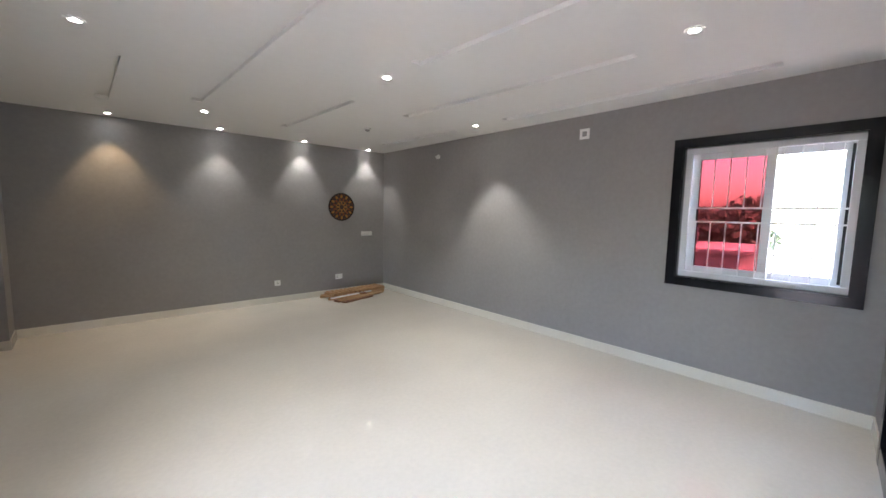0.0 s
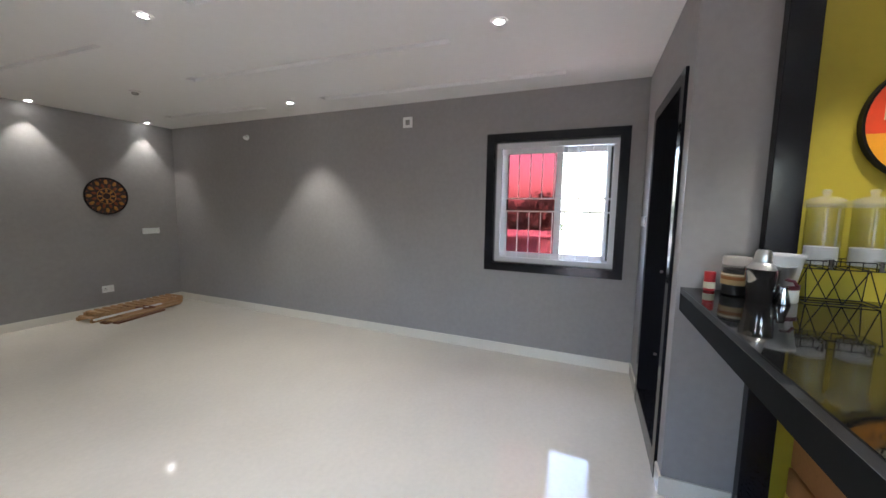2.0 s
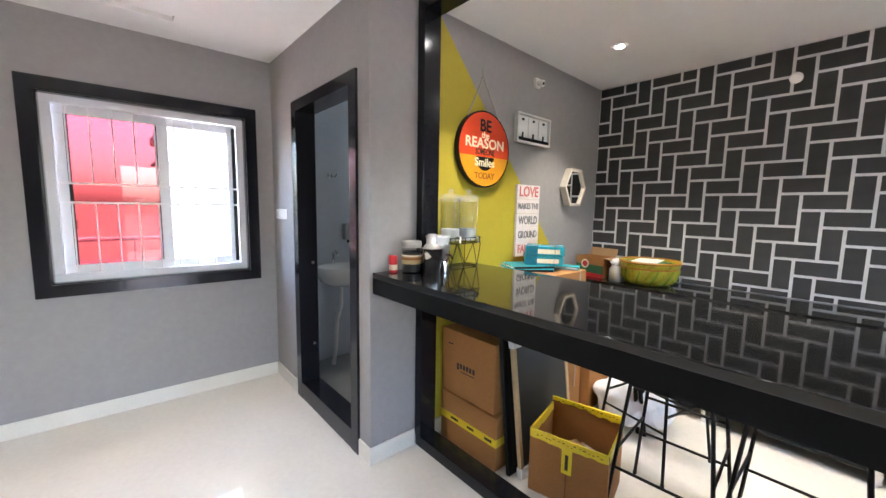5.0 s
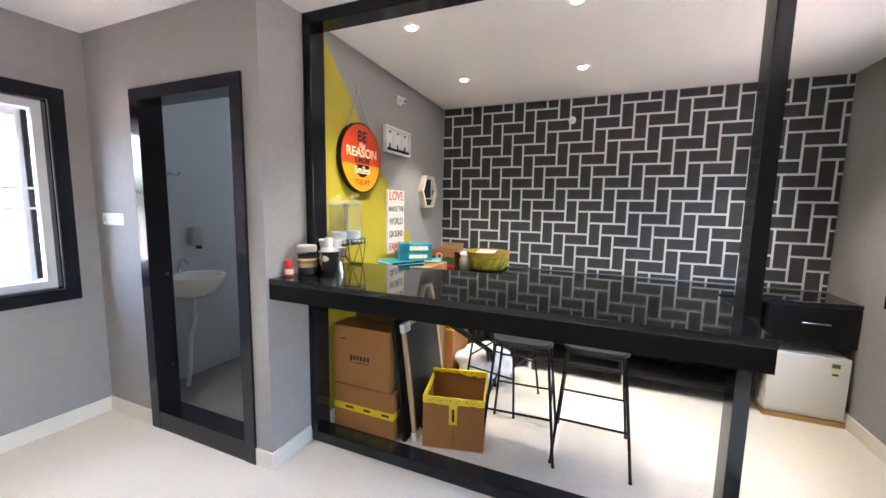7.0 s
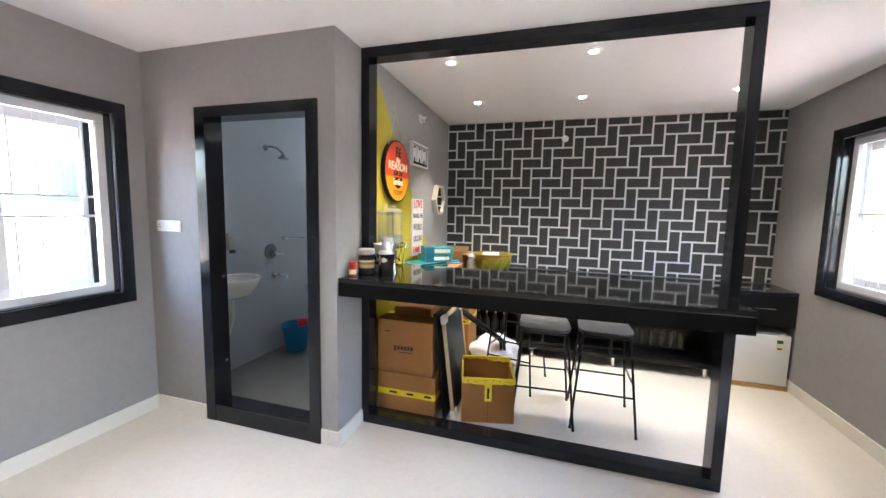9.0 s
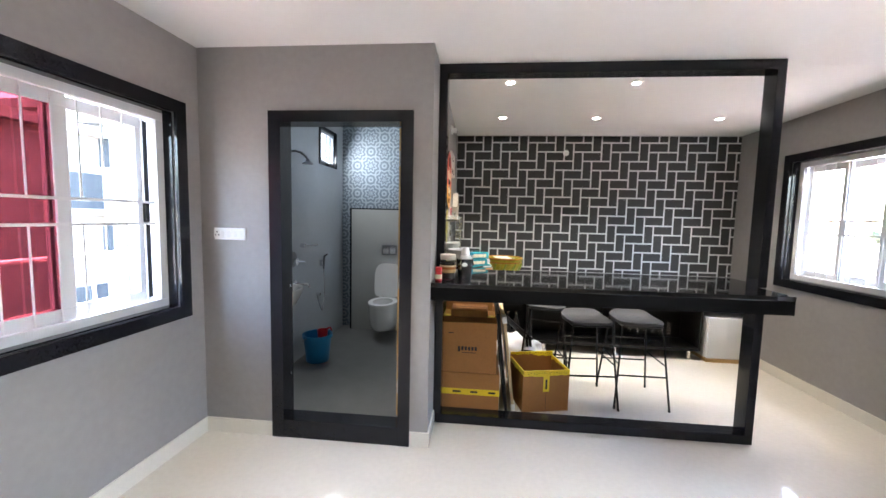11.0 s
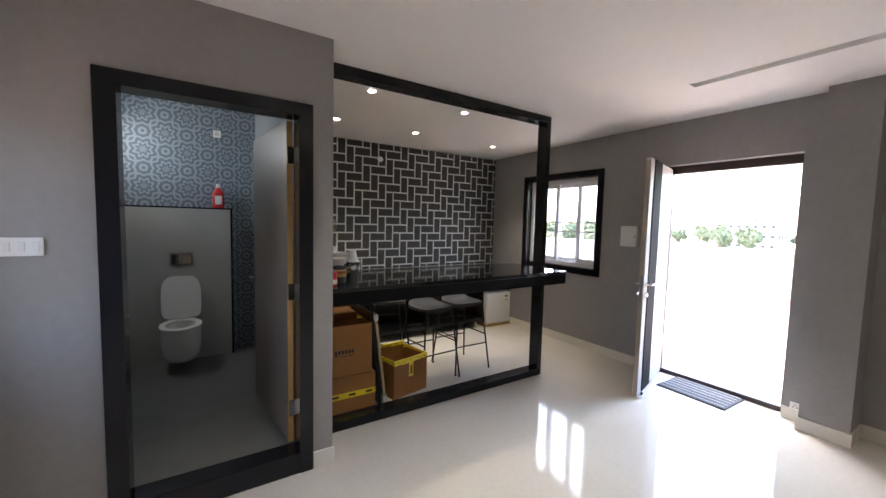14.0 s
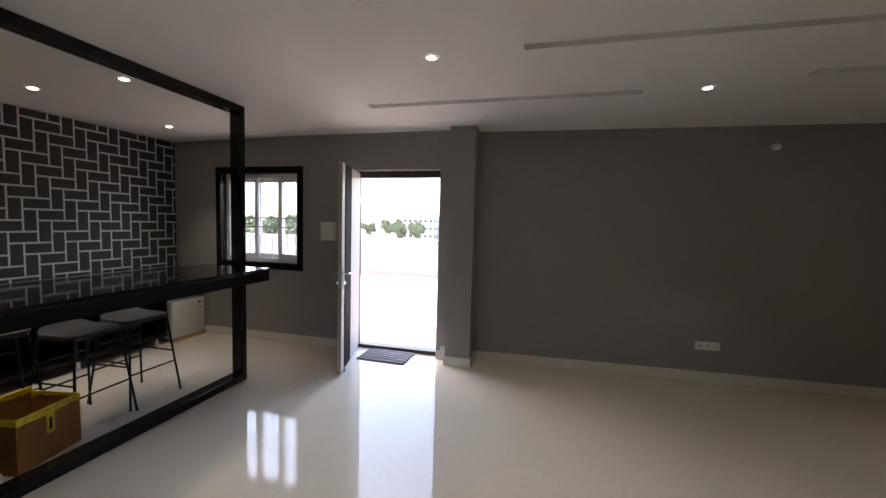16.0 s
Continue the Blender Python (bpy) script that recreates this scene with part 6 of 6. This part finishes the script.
def toilet():
    c = Vector((3.345, -2.553, 0))
    t = thing("wall_toilet", c, "white wall-hung toilet with the lid raised", "toilet")
    def oval(k, z, n=32, sx=0.170, l=0.53, back=0.0):
        pts = []
        for i in range(n):
            a = 2 * math.pi * i / n
            x = sx * k * math.cos(a)
            y = l / 2 + (l / 2) * math.sin(a) * (1 if math.sin(a) > 0 else 1)
            if math.sin(a) < 0:
                x = sx * k * math.copysign(abs(math.cos(a)) ** 0.55, math.cos(a))
            y = back + y * k if k < 1 else y
            pts.append((c.x + x, c.y + max(0.001, y), z))
        return pts
    bm = bmesh.new()
    prof = [(0.78, 0.13), (0.85, 0.142), (0.93, 0.20), (0.975, 0.29), (0.995, 0.41), (1.0, 0.455)]
    R = [[bm.verts.new(p) for p in oval(k, z)] for k, z in prof]
    inner = []
    for k, z in ((0.80, 0.455), (0.70, 0.38), (0.35, 0.30)):
        inner.append([bm.verts.new((c.x + 0.170 * k * math.cos(2 * math.pi * i / 32), c.y + 0.285 + 0.245 * k * math.sin(2 * math.pi * i / 32), z)) for i in range(32)])
    R += inner
    for A, C in zip(R, R[1:]):
        for i in range(32):
            bm.faces.new((A[i], A[(i + 1) % 32], C[(i + 1) % 32], C[i]))
    bm.faces.new(R[0]), bm.faces.new(R[-1])
    part("bowl", bm, M_CERAM, t, smooth=True)
    bm = bmesh.new()
    A = [bm.verts.new((c.x + 0.174 * math.cos(2 * math.pi * i / 32), c.y + 0.285 + 0.255 * math.sin(2 * math.pi * i / 32), 0.457)) for i in range(32)]
    B2 = [bm.verts.new(v.co + Vector((0, 0, 0.018))) for v in A]
    C = [bm.verts.new((c.x + 0.125 * math.cos(2 * math.pi * i / 32), c.y + 0.295 + 0.18 * math.sin(2 * math.pi * i / 32), 0.475)) for i in range(32)]
    D = [bm.verts.new(v.co - Vector((0, 0, 0.018))) for v in C]
    for P, Q in ((A, B2), (B2, C), (C, D), (D, A)):
        for i in range(32):
            bm.faces.new((P[i], P[(i + 1) % 32], Q[(i + 1) % 32], Q[i]))
    part("seat", bm, M_WHITE, t, smooth=True)
    bm = bmesh.new()
    n = 36
    ring = [(0.170 * math.copysign(abs(math.cos(a)) ** (0.22 if math.sin(a) < 0 else 0.5), math.cos(a)), 0.215 + 0.215 * math.copysign(abs(math.sin(a)) ** (0.5 if math.sin(a) < 0 else 0.75), math.sin(a))) for a in [2 * math.pi * i / n for i in range(n)]]
    A = [bm.verts.new((x, 0.0, y)) for x, y in ring]
    B2 = [bm.verts.new((x * 0.98, -0.02, y)) for x, y in ring]
    bm.faces.new(A), bm.faces.new(B2)
    for i in range(n):
        bm.faces.new((A[i], A[(i + 1) % n], B2[(i + 1) % n], B2[i]))
    bm.transform(Matrix.Translation((c.x, c.y + 0.085, 0.488)) @ Matrix.Rotation(radians(6), 4, "X"))
    part("lid", bm, M_WHITE, t, "raised white lid", smooth=True)
    for s in (-1, 1):
        part("hinge", tb([(c.x + s * 0.06, c.y + 0.06, 0.484), (c.x + s * 0.11, c.y + 0.06, 0.484)], 0.012, 10), M_CHROME, t)
toilet()


def red_bottle():
    x, y, z = 3.0, -2.62, 1.62
    b = thing("cleaner_bottle", (x, y, z), "red cleaning bottle with a white cap and pale label", "bottle")
    bm = bmesh.new()
    for k, (w, d, h) in enumerate(((0.052, 0.03, 0.0), (0.054, 0.032, 0.01), (0.054, 0.032, 0.16), (0.035, 0.026, 0.195), (0.018, 0.018, 0.205), (0.018, 0.018, 0.215))):
        ring = [bm.verts.new((x + w * math.copysign(abs(math.cos(a)) ** 0.6, math.cos(a)), y + d * math.copysign(abs(math.sin(a)) ** 0.6, math.sin(a)), z + h)) for a in [2 * math.pi * i / 20 for i in range(20)]]
        if k:
            for i in range(20):
                bm.faces.new((prev[i], prev[(i + 1) % 20], ring[(i + 1) % 20], ring[i]))
        else:
            bm.faces.new(ring)
        prev = ring
    bm.faces.new(prev)
    part("body", bm, M_RED, b, smooth=True)
    part("cap", lathe([(0, 0.215), (0.022, 0.215), (0.022, 0.25), (0.015, 0.255), (0, 0.255)], (x, y, z), 16), M_WHITE, b, "white cap", smooth=True)
    part("label_patch", bx(x - 0.032, x + 0.032, y + 0.0315, y + 0.0335, z + 0.04, z + 0.13), M_PAPER, b, "pale label")
red_bottle()
plate("wall_socket", "white socket plate on the patterned tiles", "socket", "+y", (3.0, -2.70, 2.42), 0.075, 0.075, 1, 0)


def bucket():
    c = (3.815, -1.43, 0.0205)
    b = thing("bucket", c, "blue plastic bucket on the washroom floor", "bucket")
    part("body", lathe([(0, 0), (0.108, 0), (0.112, 0.006), (0.138, 0.27), (0.146, 0.272), (0.146, 0.28), (0.134, 0.28), (0.108, 0.012), (0, 0.012)], c, 32), M_BLUE, b, smooth=True)
    part("rim", lathe([(0.146, 0.25), (0.149, 0.25), (0.149, 0.284), (0.146, 0.284)], c, 32), M_BLUE, b, smooth=True)
    pts = [(c[0] + 0.148 * math.cos(a), c[1] + 0.148 * math.sin(a), c[2] + 0.265 - 0.07 * math.sin((a + 1.2) / 2.4 * math.pi)) for a in [-1.2 + 2.4 * i / 12 for i in range(13)]]
    part("bail", tb(pts, 0.004, 6), M_STEEL, b)
    m = thing("mug", (c[0] - 0.02, c[1] - 0.13, 0.28), "red plastic mug hooked on the rim of the bucket", "mug")
    q = (c[0] - 0.02, c[1] - 0.08, 0.235)
    part("cup", lathe([(0, 0), (0.045, 0), (0.055, 0.085), (0.051, 0.085), (0.042, 0.006), (0, 0.006)], q, 24), M_RED, m, smooth=True)
    part("handle", tb([(q[0] - 0.02, q[1] - 0.045, 0.315), (q[0] - 0.04, q[1] - 0.10, 0.318), (q[0] - 0.045, q[1] - 0.12, 0.29), (q[0] - 0.045, q[1] - 0.12, 0.26)], 0.009, 8), M_RED, m, smooth=True)
bucket()


def shower_set():
    x = WX
    s = thing("shower", (x, -1.27, 2.10), "chrome shower head on a bent wall arm", "shower")
    part("rosette", tb([(x - 0.0005, -1.27, 2.11), (x - 0.012, -1.27, 2.11)], 0.030, 20), M_CHROME, s, smooth=True)
    part("arm", tb([(x, -1.27, 2.11), (x - 0.05, -1.285, 2.125), (x - 0.10, -1.315, 2.115), (x - 0.135, -1.345, 2.08), (x - 0.145, -1.355, 2.055)], 0.011, 10), M_DKSTEEL, s, smooth=True)
    part("head", lathe([(0, 0.03), (0.014, 0.03), (0.02, 0.01), (0.052, -0.012), (0.052, -0.02), (0, -0.02)], (x - 0.147, -1.357, 2.03), 24), M_DKSTEEL, s, smooth=True)
    wl = thing("wall_lamp", (x, -1.42, 2.49), "small oval white wall lamp high on the tiles, unlit", "lamp")
    part("base", bx(x - 0.025, x - 0.0005, -1.49, -1.35, 2.46, 2.52, bevel=0.008), M_WHITE, wl, smooth=True)
    bm = bmesh.new()
    bmesh.ops.create_uvsphere(bm, u_segments=20, v_segments=12, radius=1.0)
    bm.transform(Matrix.Translation((x - 0.045, -1.42, 2.488)) @ Matrix.Diagonal((0.03, 0.06, 0.026, 1)))
    part("diffuser", bm, M_WHITE, wl, smooth=True)
    v = thing("shower_valve", (x, -1.31, 1.075), "chrome round mixer valve with lever on the tiles", "valve")
    part("rosette", tb([(x - 0.0005, -1.31, 1.075), (x - 0.012, -1.31, 1.075)], 0.078, 28), M_DKSTEEL, v, smooth=True)
    part("knob", tb([(x - 0.012, -1.31, 1.055), (x - 0.055, -1.31, 1.055)], 0.032, 20), M_CHROME, v, smooth=True)
    part("lever", tb([(x - 0.05, -1.31, 1.055), (x - 0.08, -1.41, 1.04)], 0.008, 8), M_CHROME, v, smooth=True)
    t = thing("bath_spout", (x, -1.35, 0.825), "chrome wall spout below the mixer valve", "tap")
    part("rosette", tb([(x - 0.0005, -1.35, 0.825), (x - 0.01, -1.35, 0.825)], 0.035, 20), M_CHROME, t, smooth=True)
    part("spout", tb([(x - 0.01, -1.35, 0.825), (x - 0.13, -1.38, 0.82), (x - 0.145, -1.385, 0.79)], 0.014, 10), M_CHROME, t, smooth=True)
    r = thing("towel_bar", (x, -1.55, 1.19), "short chrome shelf rail on the tiles", "rail")
    part("mount", tb([(x - 0.0005, -1.50, 1.20), (x - 0.05, -1.50, 1.20)], 0.022, 16), M_CHROME, r, smooth=True)
    part("bar", tb([(x - 0.05, -1.46, 1.20), (x - 0.055, -1.78, 1.19)], 0.009, 8), M_CHROME, r, smooth=True)
    h = thing("health_faucet", (x, -1.95, 0.9), "chrome hand spray with hose on the tiles", "hand spray")
    part("bracket", bx(x - 0.04, x - 0.0005, -2.0, -1.95, 0.93, 1.0, bevel=0.004), M_CHROME, h)
    part("spray", tb([(x - 0.04, -1.975, 0.90), (x - 0.05, -1.975, 1.04), (x - 0.09, -1.975, 1.07)], 0.013, 10), M_DKSTEEL, h, smooth=True)
    part("hose", tb([(x - 0.04, -1.975, 0.90), (x - 0.06, -1.96, 0.55), (x - 0.05, -1.90, 0.42), (x - 0.03, -1.87, 0.5), (x - 0.01, -1.86, 0.62)], 0.007, 8), M_STEEL, h, smooth=True)
    part("stop_valve", tb([(x - 0.0005, -1.86, 0.62), (x - 0.05, -1.86, 0.62)], 0.018, 12), M_CHROME, h, smooth=True)
shower_set()


def basin():
    c = Vector((WX, -0.62, 0.915))
    b = thing("wash_basin", c, "white ceramic wall basin with exposed drain pipe", "basin")
    bm = bmesh.new()
    n = 32
    def ring(k, z):
        out = []
        for i in range(n):
            a = 2 * math.pi * i / n
            x = min(0.0, -0.21 + 0.21 * k * math.cos(a)) if math.cos(a) > 0 else -0.21 + 0.21 * k * math.cos(a)
            out.append(bm.verts.new((c.x + (x if k < 1 else max(-0.42, x)) - 0.001, c.y + 0.235 * k * math.sin(a), c.z + z)))
        return out
    R = [ring(0.45, -0.16), ring(0.75, -0.12), ring(0.95, -0.04), ring(1.0, 0.0), ring(0.98, 0.012), ring(0.85, 0.008), ring(0.75, -0.04), ring(0.4, -0.10)]
    for A, C in zip(R, R[1:]):
        for i in range(n):
            bm.faces.new((A[i], A[(i + 1) % n], C[(i + 1) % n], C[i]))
    bm.faces.new(R[0]), bm.faces.new(R[-1])
    part("bowl", bm, M_CERAM, b, smooth=True)
    part("tap", tb([(c.x - 0.05, c.y, c.z + 0.01), (c.x - 0.05, c.y, c.z + 0.11), (c.x - 0.09, c.y, c.z + 0.13), (c.x - 0.15, c.y, c.z + 0.10)], 0.013, 10), M_CHROME, b, smooth=True)
    part("drain_pipe", tb([(c.x - 0.20, c.y, c.z - 0.15), (c.x - 0.20, c.y, c.z - 0.34), (c.x - 0.17, c.y + 0.03, c.z - 0.50), (c.x - 0.19, c.y + 0.05, c.z - 0.70), (c.x - 0.16, c.y + 0.06, c.z - 0.893)], 0.018, 12), M_WHITE, b, "white flexible drain pipe", smooth=True)
    d = thing("soap_dispenser", (WX, -0.77, 1.22), "small grey soap dispenser on the tiles", "dispenser")
    part("body", bx(WX - 0.07, WX - 0.0005, -0.81, -0.735, 1.14, 1.29, bevel=0.01), M_GREYP, d, smooth=True)
    part("nozzle", bx(WX - 0.09, WX - 0.05, -0.787, -0.757, 1.115, 1.14), M_INK, d)
    h = thing("robe_hook", (WX, -0.62, 1.72), "chrome double robe hook on the tiles", "hook")
    part("rosette", tb([(WX - 0.0005, -0.62, 1.72), (WX - 0.01, -0.62, 1.72)], 0.025, 16), M_CHROME, h)
    part("prong", tube(tb([(WX - 0.01, -0.62, 1.72), (WX - 0.05, -0.65, 1.71), (WX - 0.06, -0.66, 1.74)], 0.007, 8), [(WX - 0.01, -0.62, 1.72), (WX - 0.05, -0.59, 1.71), (WX - 0.06, -0.58, 1.74)], 0.007, 8), M_CHROME, h, smooth=True)
basin()


# ---- outdoors ----
GZ = -7.5
solo("ground", bx(-1500, 1500, -1500, 1500, GZ - 0.5, GZ), M_GROUND, "flat dry ground with scattered green to the horizon", "ground", kind="structure")
solo("terrace", bx(-7.4, XW - 0.2, -9, 14, -0.25, -0.03), M_TERR, "pale tiled roof terrace in daylight", "terrace", kind="structure")
solo("building_base", bx(XW - 0.2, XE + 0.2, -6, 10, GZ, -0.26), M_PARA, "plain lower storeys of the building", "building", kind="structure")
solo("roof", bx(XW - 0.7, XE + 0.6, YS - 0.7, YN + 0.8, 2.965, 3.15), M_PARA, "flat concrete roof slab", "roof", kind="structure")
def parapet(name, x0, x1, y0, y1, h, label):
    p = thing(name, ((x0 + x1) / 2, (y0 + y1) / 2, -0.03), label, "parapet", kind="structure")
    part("wall", bx(x0, x1, y0, y1, -0.03, h), M_PARA, p)
    part("plinth", bx(x0 - 0.02, x1 + 0.02, y0, y1, -0.03, 0.09), M_PINKP, p, "dull red plinth band")
    part("coping", bx(x0 - 0.03, x1 + 0.03, y0, y1, h, h + 0.05), M_PARA, p)
parapet("parapet", -7.4, -7.22, -9, 14, 1.02, "low cream terrace parapet with a dull red plinth")
solo("balcony", bx(XE + 0.2, 6.3, -4.5, 9, -0.30, -0.05), M_TERR, "pale balcony slab outside the window", "balcony", kind="structure")
solo("balcony_wall", bx(6.15, 6.3, -4.5, 9, -0.05, 0.55), M_PARA, "low cream balcony wall", "balcony wall", kind="structure")
def roof_terrace():
    r = thing("roof_terrace", (14, 8, -1.2), "pale neighbouring flat roof with low stepped walls", "roof terrace", kind="structure")
    part("slab", bx(8, 24, -2, 24, -1.6, -1.2), M_TERR, r)
    part("storey", bx(8.2, 23.8, -1.8, 23.8, GZ, -1.6), M_PARA, r)
    part("front_wall", bx(8, 8.2, -2, 24, -1.2, -0.2), M_PARA, r)
    part("side_wall", bx(8.2, 24, 9.0, 9.2, -1.2, 0.1), M_PARA, r)
    part("stair_room", bx(18, 23, 11, 16, -1.2, 1.1), M_PARA, r)
    part("stair_door", bx(17.95, 18, 12.5, 13.5, -1.2, 0.8), M_WINDARK, r)
    part("water_tank", lathe([(0, 0), (0.7, 0), (0.7, 1.1), (0.3, 1.4), (0, 1.4)], (12, 3, -1.2), 18), M_FACADEG, r, smooth=True)
roof_terrace()
def railing():
    r = thing("railing", (6.22, 2.0, 0.55), "white steel balcony railing on a low wall", "railing")
    part("handrail", tb([(6.22, -4.5, 1.05), (6.22, 9, 1.05)], 0.025, 10), M_GRILLE, r)
    for i in range(14):
        part("post", tb([(6.22, -4.4 + i * 1.02, 0.55), (6.22, -4.4 + i * 1.02, 1.05)], 0.016, 8), M_GRILLE, r)
railing()


def house(x, y, w, d, h, m, label, floors=2):
    """A far flat-roofed house with window openings on its four sides."""
    b = thing("house", (x, y, GZ), label, "house", group="far houses")
    part("wall", bx(x - w / 2, x + w / 2, y - d / 2, y + d / 2, GZ, GZ + h), m, b)
    part("roof", bx(x - w / 2 - 0.4, x + w / 2 + 0.4, y - d / 2 - 0.4, y + d / 2 + 0.4, GZ + h, GZ + h + 0.3), M_PARA, b)
    part("water_tank", lathe([(0, 0), (0.6, 0), (0.6, 1.1), (0.3, 1.4), (0, 1.4)], (x + w * 0.2, y, GZ + h + 0.3), 16), M_WINDARK, b, smooth=True)
    fh = h / floors
    for f in range(floors):
        z = GZ + fh * f + fh * 0.35
        for k in range(max(2, int(d / 3))):
            yy = y - d / 2 + d * (k + 0.5) / max(2, int(d / 3))
            for s in (-1, 1):
                xs = x + s * w / 2
                wn = part("window", bx(xs - 0.05, xs + 0.05, yy - 0.75, yy + 0.75, z - 0.05, z + 1.35), M_PARA, b)
                part("pane", bx(xs - 0.06, xs + 0.06, yy - 0.65, yy + 0.65, z + 0.05, z + 1.25), M_WINDARK, wn)
        for k in range(max(2, int(w / 4))):
            xx = x - w / 2 + w * (k + 0.5) / max(2, int(w / 4))
            ys = y + d / 2
            wn = part("window", bx(xx - 0.75, xx + 0.75, ys - 0.05, ys + 0.05, z - 0.05, z + 1.35), M_PARA, b)
            part("pane", bx(xx - 0.65, xx + 0.65, ys - 0.06, ys + 0.06, z + 0.05, z + 1.25), M_WINDARK, wn)
            part("sunshade", bx(xx - 0.95, xx + 0.95, ys, ys + 0.5, z + 1.5, z + 1.58), M_PARA, b)
    return b
house(13, -14.5, 11, 9, 12.5, M_FACADE, "pale grey neighbouring house with sunshades over its windows", 4)
house(19, -6, 7, 10, 11.5, M_FACADE, "cream neighbouring house with two rows of windows", 3)
house(34, 8, 8, 8, 6.6, M_FACADE, "low cream house beyond the balcony", 2)
house(30, 18, 8, 9, 7.6, M_FACADE, "pale flat-roofed house beyond the balcony", 2)
house(-176, -30, 14, 16, 9.5, M_FACADE, "pale far house among trees", 3)
house(-185, 16, 18, 20, 10.6, M_FACADEG, "pale green far house among trees", 3)
house(-205, -62, 16, 18, 12.5, M_FACADE, "pale far house among trees", 3)
house(-200, 58, 16, 18, 10.5, M_FACADE, "pale far house among trees", 3)


def tree():
    rng = random.Random(3)
    t = thing("tree", (0, 0, 0), "broad green tree in the distance", "tree", group="far trees")
    part("trunk", lathe([(0.30, 0), (0.22, 1.2), (0.17, 2.6), (0.08, 4.4), (0.0, 4.6)], (0, 0, 0), 10), M_BARK, t, smooth=True)
    heads = []
    for i in range(9):
        a, r = rng.uniform(0, 6.28), rng.uniform(0.8, 2.4)
        p = Vector((r * math.cos(a), r * math.sin(a), rng.uniform(3.8, 6.6)))
        heads.append(p)
        part("limb", tb([(0, 0, rng.uniform(1.8, 3.2)), (p.x * 0.5, p.y * 0.5, p.z - 1.1), tuple(p)], 0.06, 6), M_BARK, t)
    bm = bmesh.new()
    for p in heads + [Vector((0, 0, 6.4)), Vector((0.5, 0.3, 5.4))]:
        for _ in range(150):
            v = Vector((rng.gauss(0, 1), rng.gauss(0, 1), rng.gauss(0, 0.75)))
            v = v.normalized() * rng.uniform(0.55, 1.25) * rng.uniform(0.8, 1.2)
            q = p + v
            s = rng.uniform(0.2, 0.42)
            e = Euler((rng.uniform(0, 6), rng.uniform(0, 6), rng.uniform(0, 6))).to_matrix()
            bm.faces.new([bm.verts.new(q + e @ Vector(k)) for k in ((-s, 0, 0), (0, -s * 0.6, 0.03), (s, 0, 0), (0, s * 0.6, 0.03))])
    me_p = part("crown", bm, M_TREE, t)
    return t
_t = tree()
_t.location = (-150, 4, GZ)
_rng = random.Random(11)
for i in range(120):
    y = -72 + i * 1.02 + _rng.uniform(-0.8, 0.8)
    s = _rng.uniform(0.9, 1.38)
    copy_thing(_t, Matrix.Translation((-140 - _rng.uniform(0, 110), y * 2.4, GZ)) @ Matrix.Rotation(_rng.uniform(0, 6), 4, "Z")).scale = (s, s, s * _rng.uniform(0.95, 1.15))
for x, y, s in ((40, 30, 1.5), (44, 37, 1.6), (47, 44, 1.9), (52, 30, 1.8), (55, 20, 1.4), (48, 6.7, 1.42), (50, 8.9, 1.22), (-62, -50, 1.2), (-66, -56, 1.3), (-70, -63, 1.25), (-74, -55, 1.35), (-60, -43, 1.1)):
    copy_thing(_t, Matrix.Translation((x, y, GZ)) @ Matrix.Rotation(x, 4, "Z")).scale = (s, s, s)
HERRINGBONE()
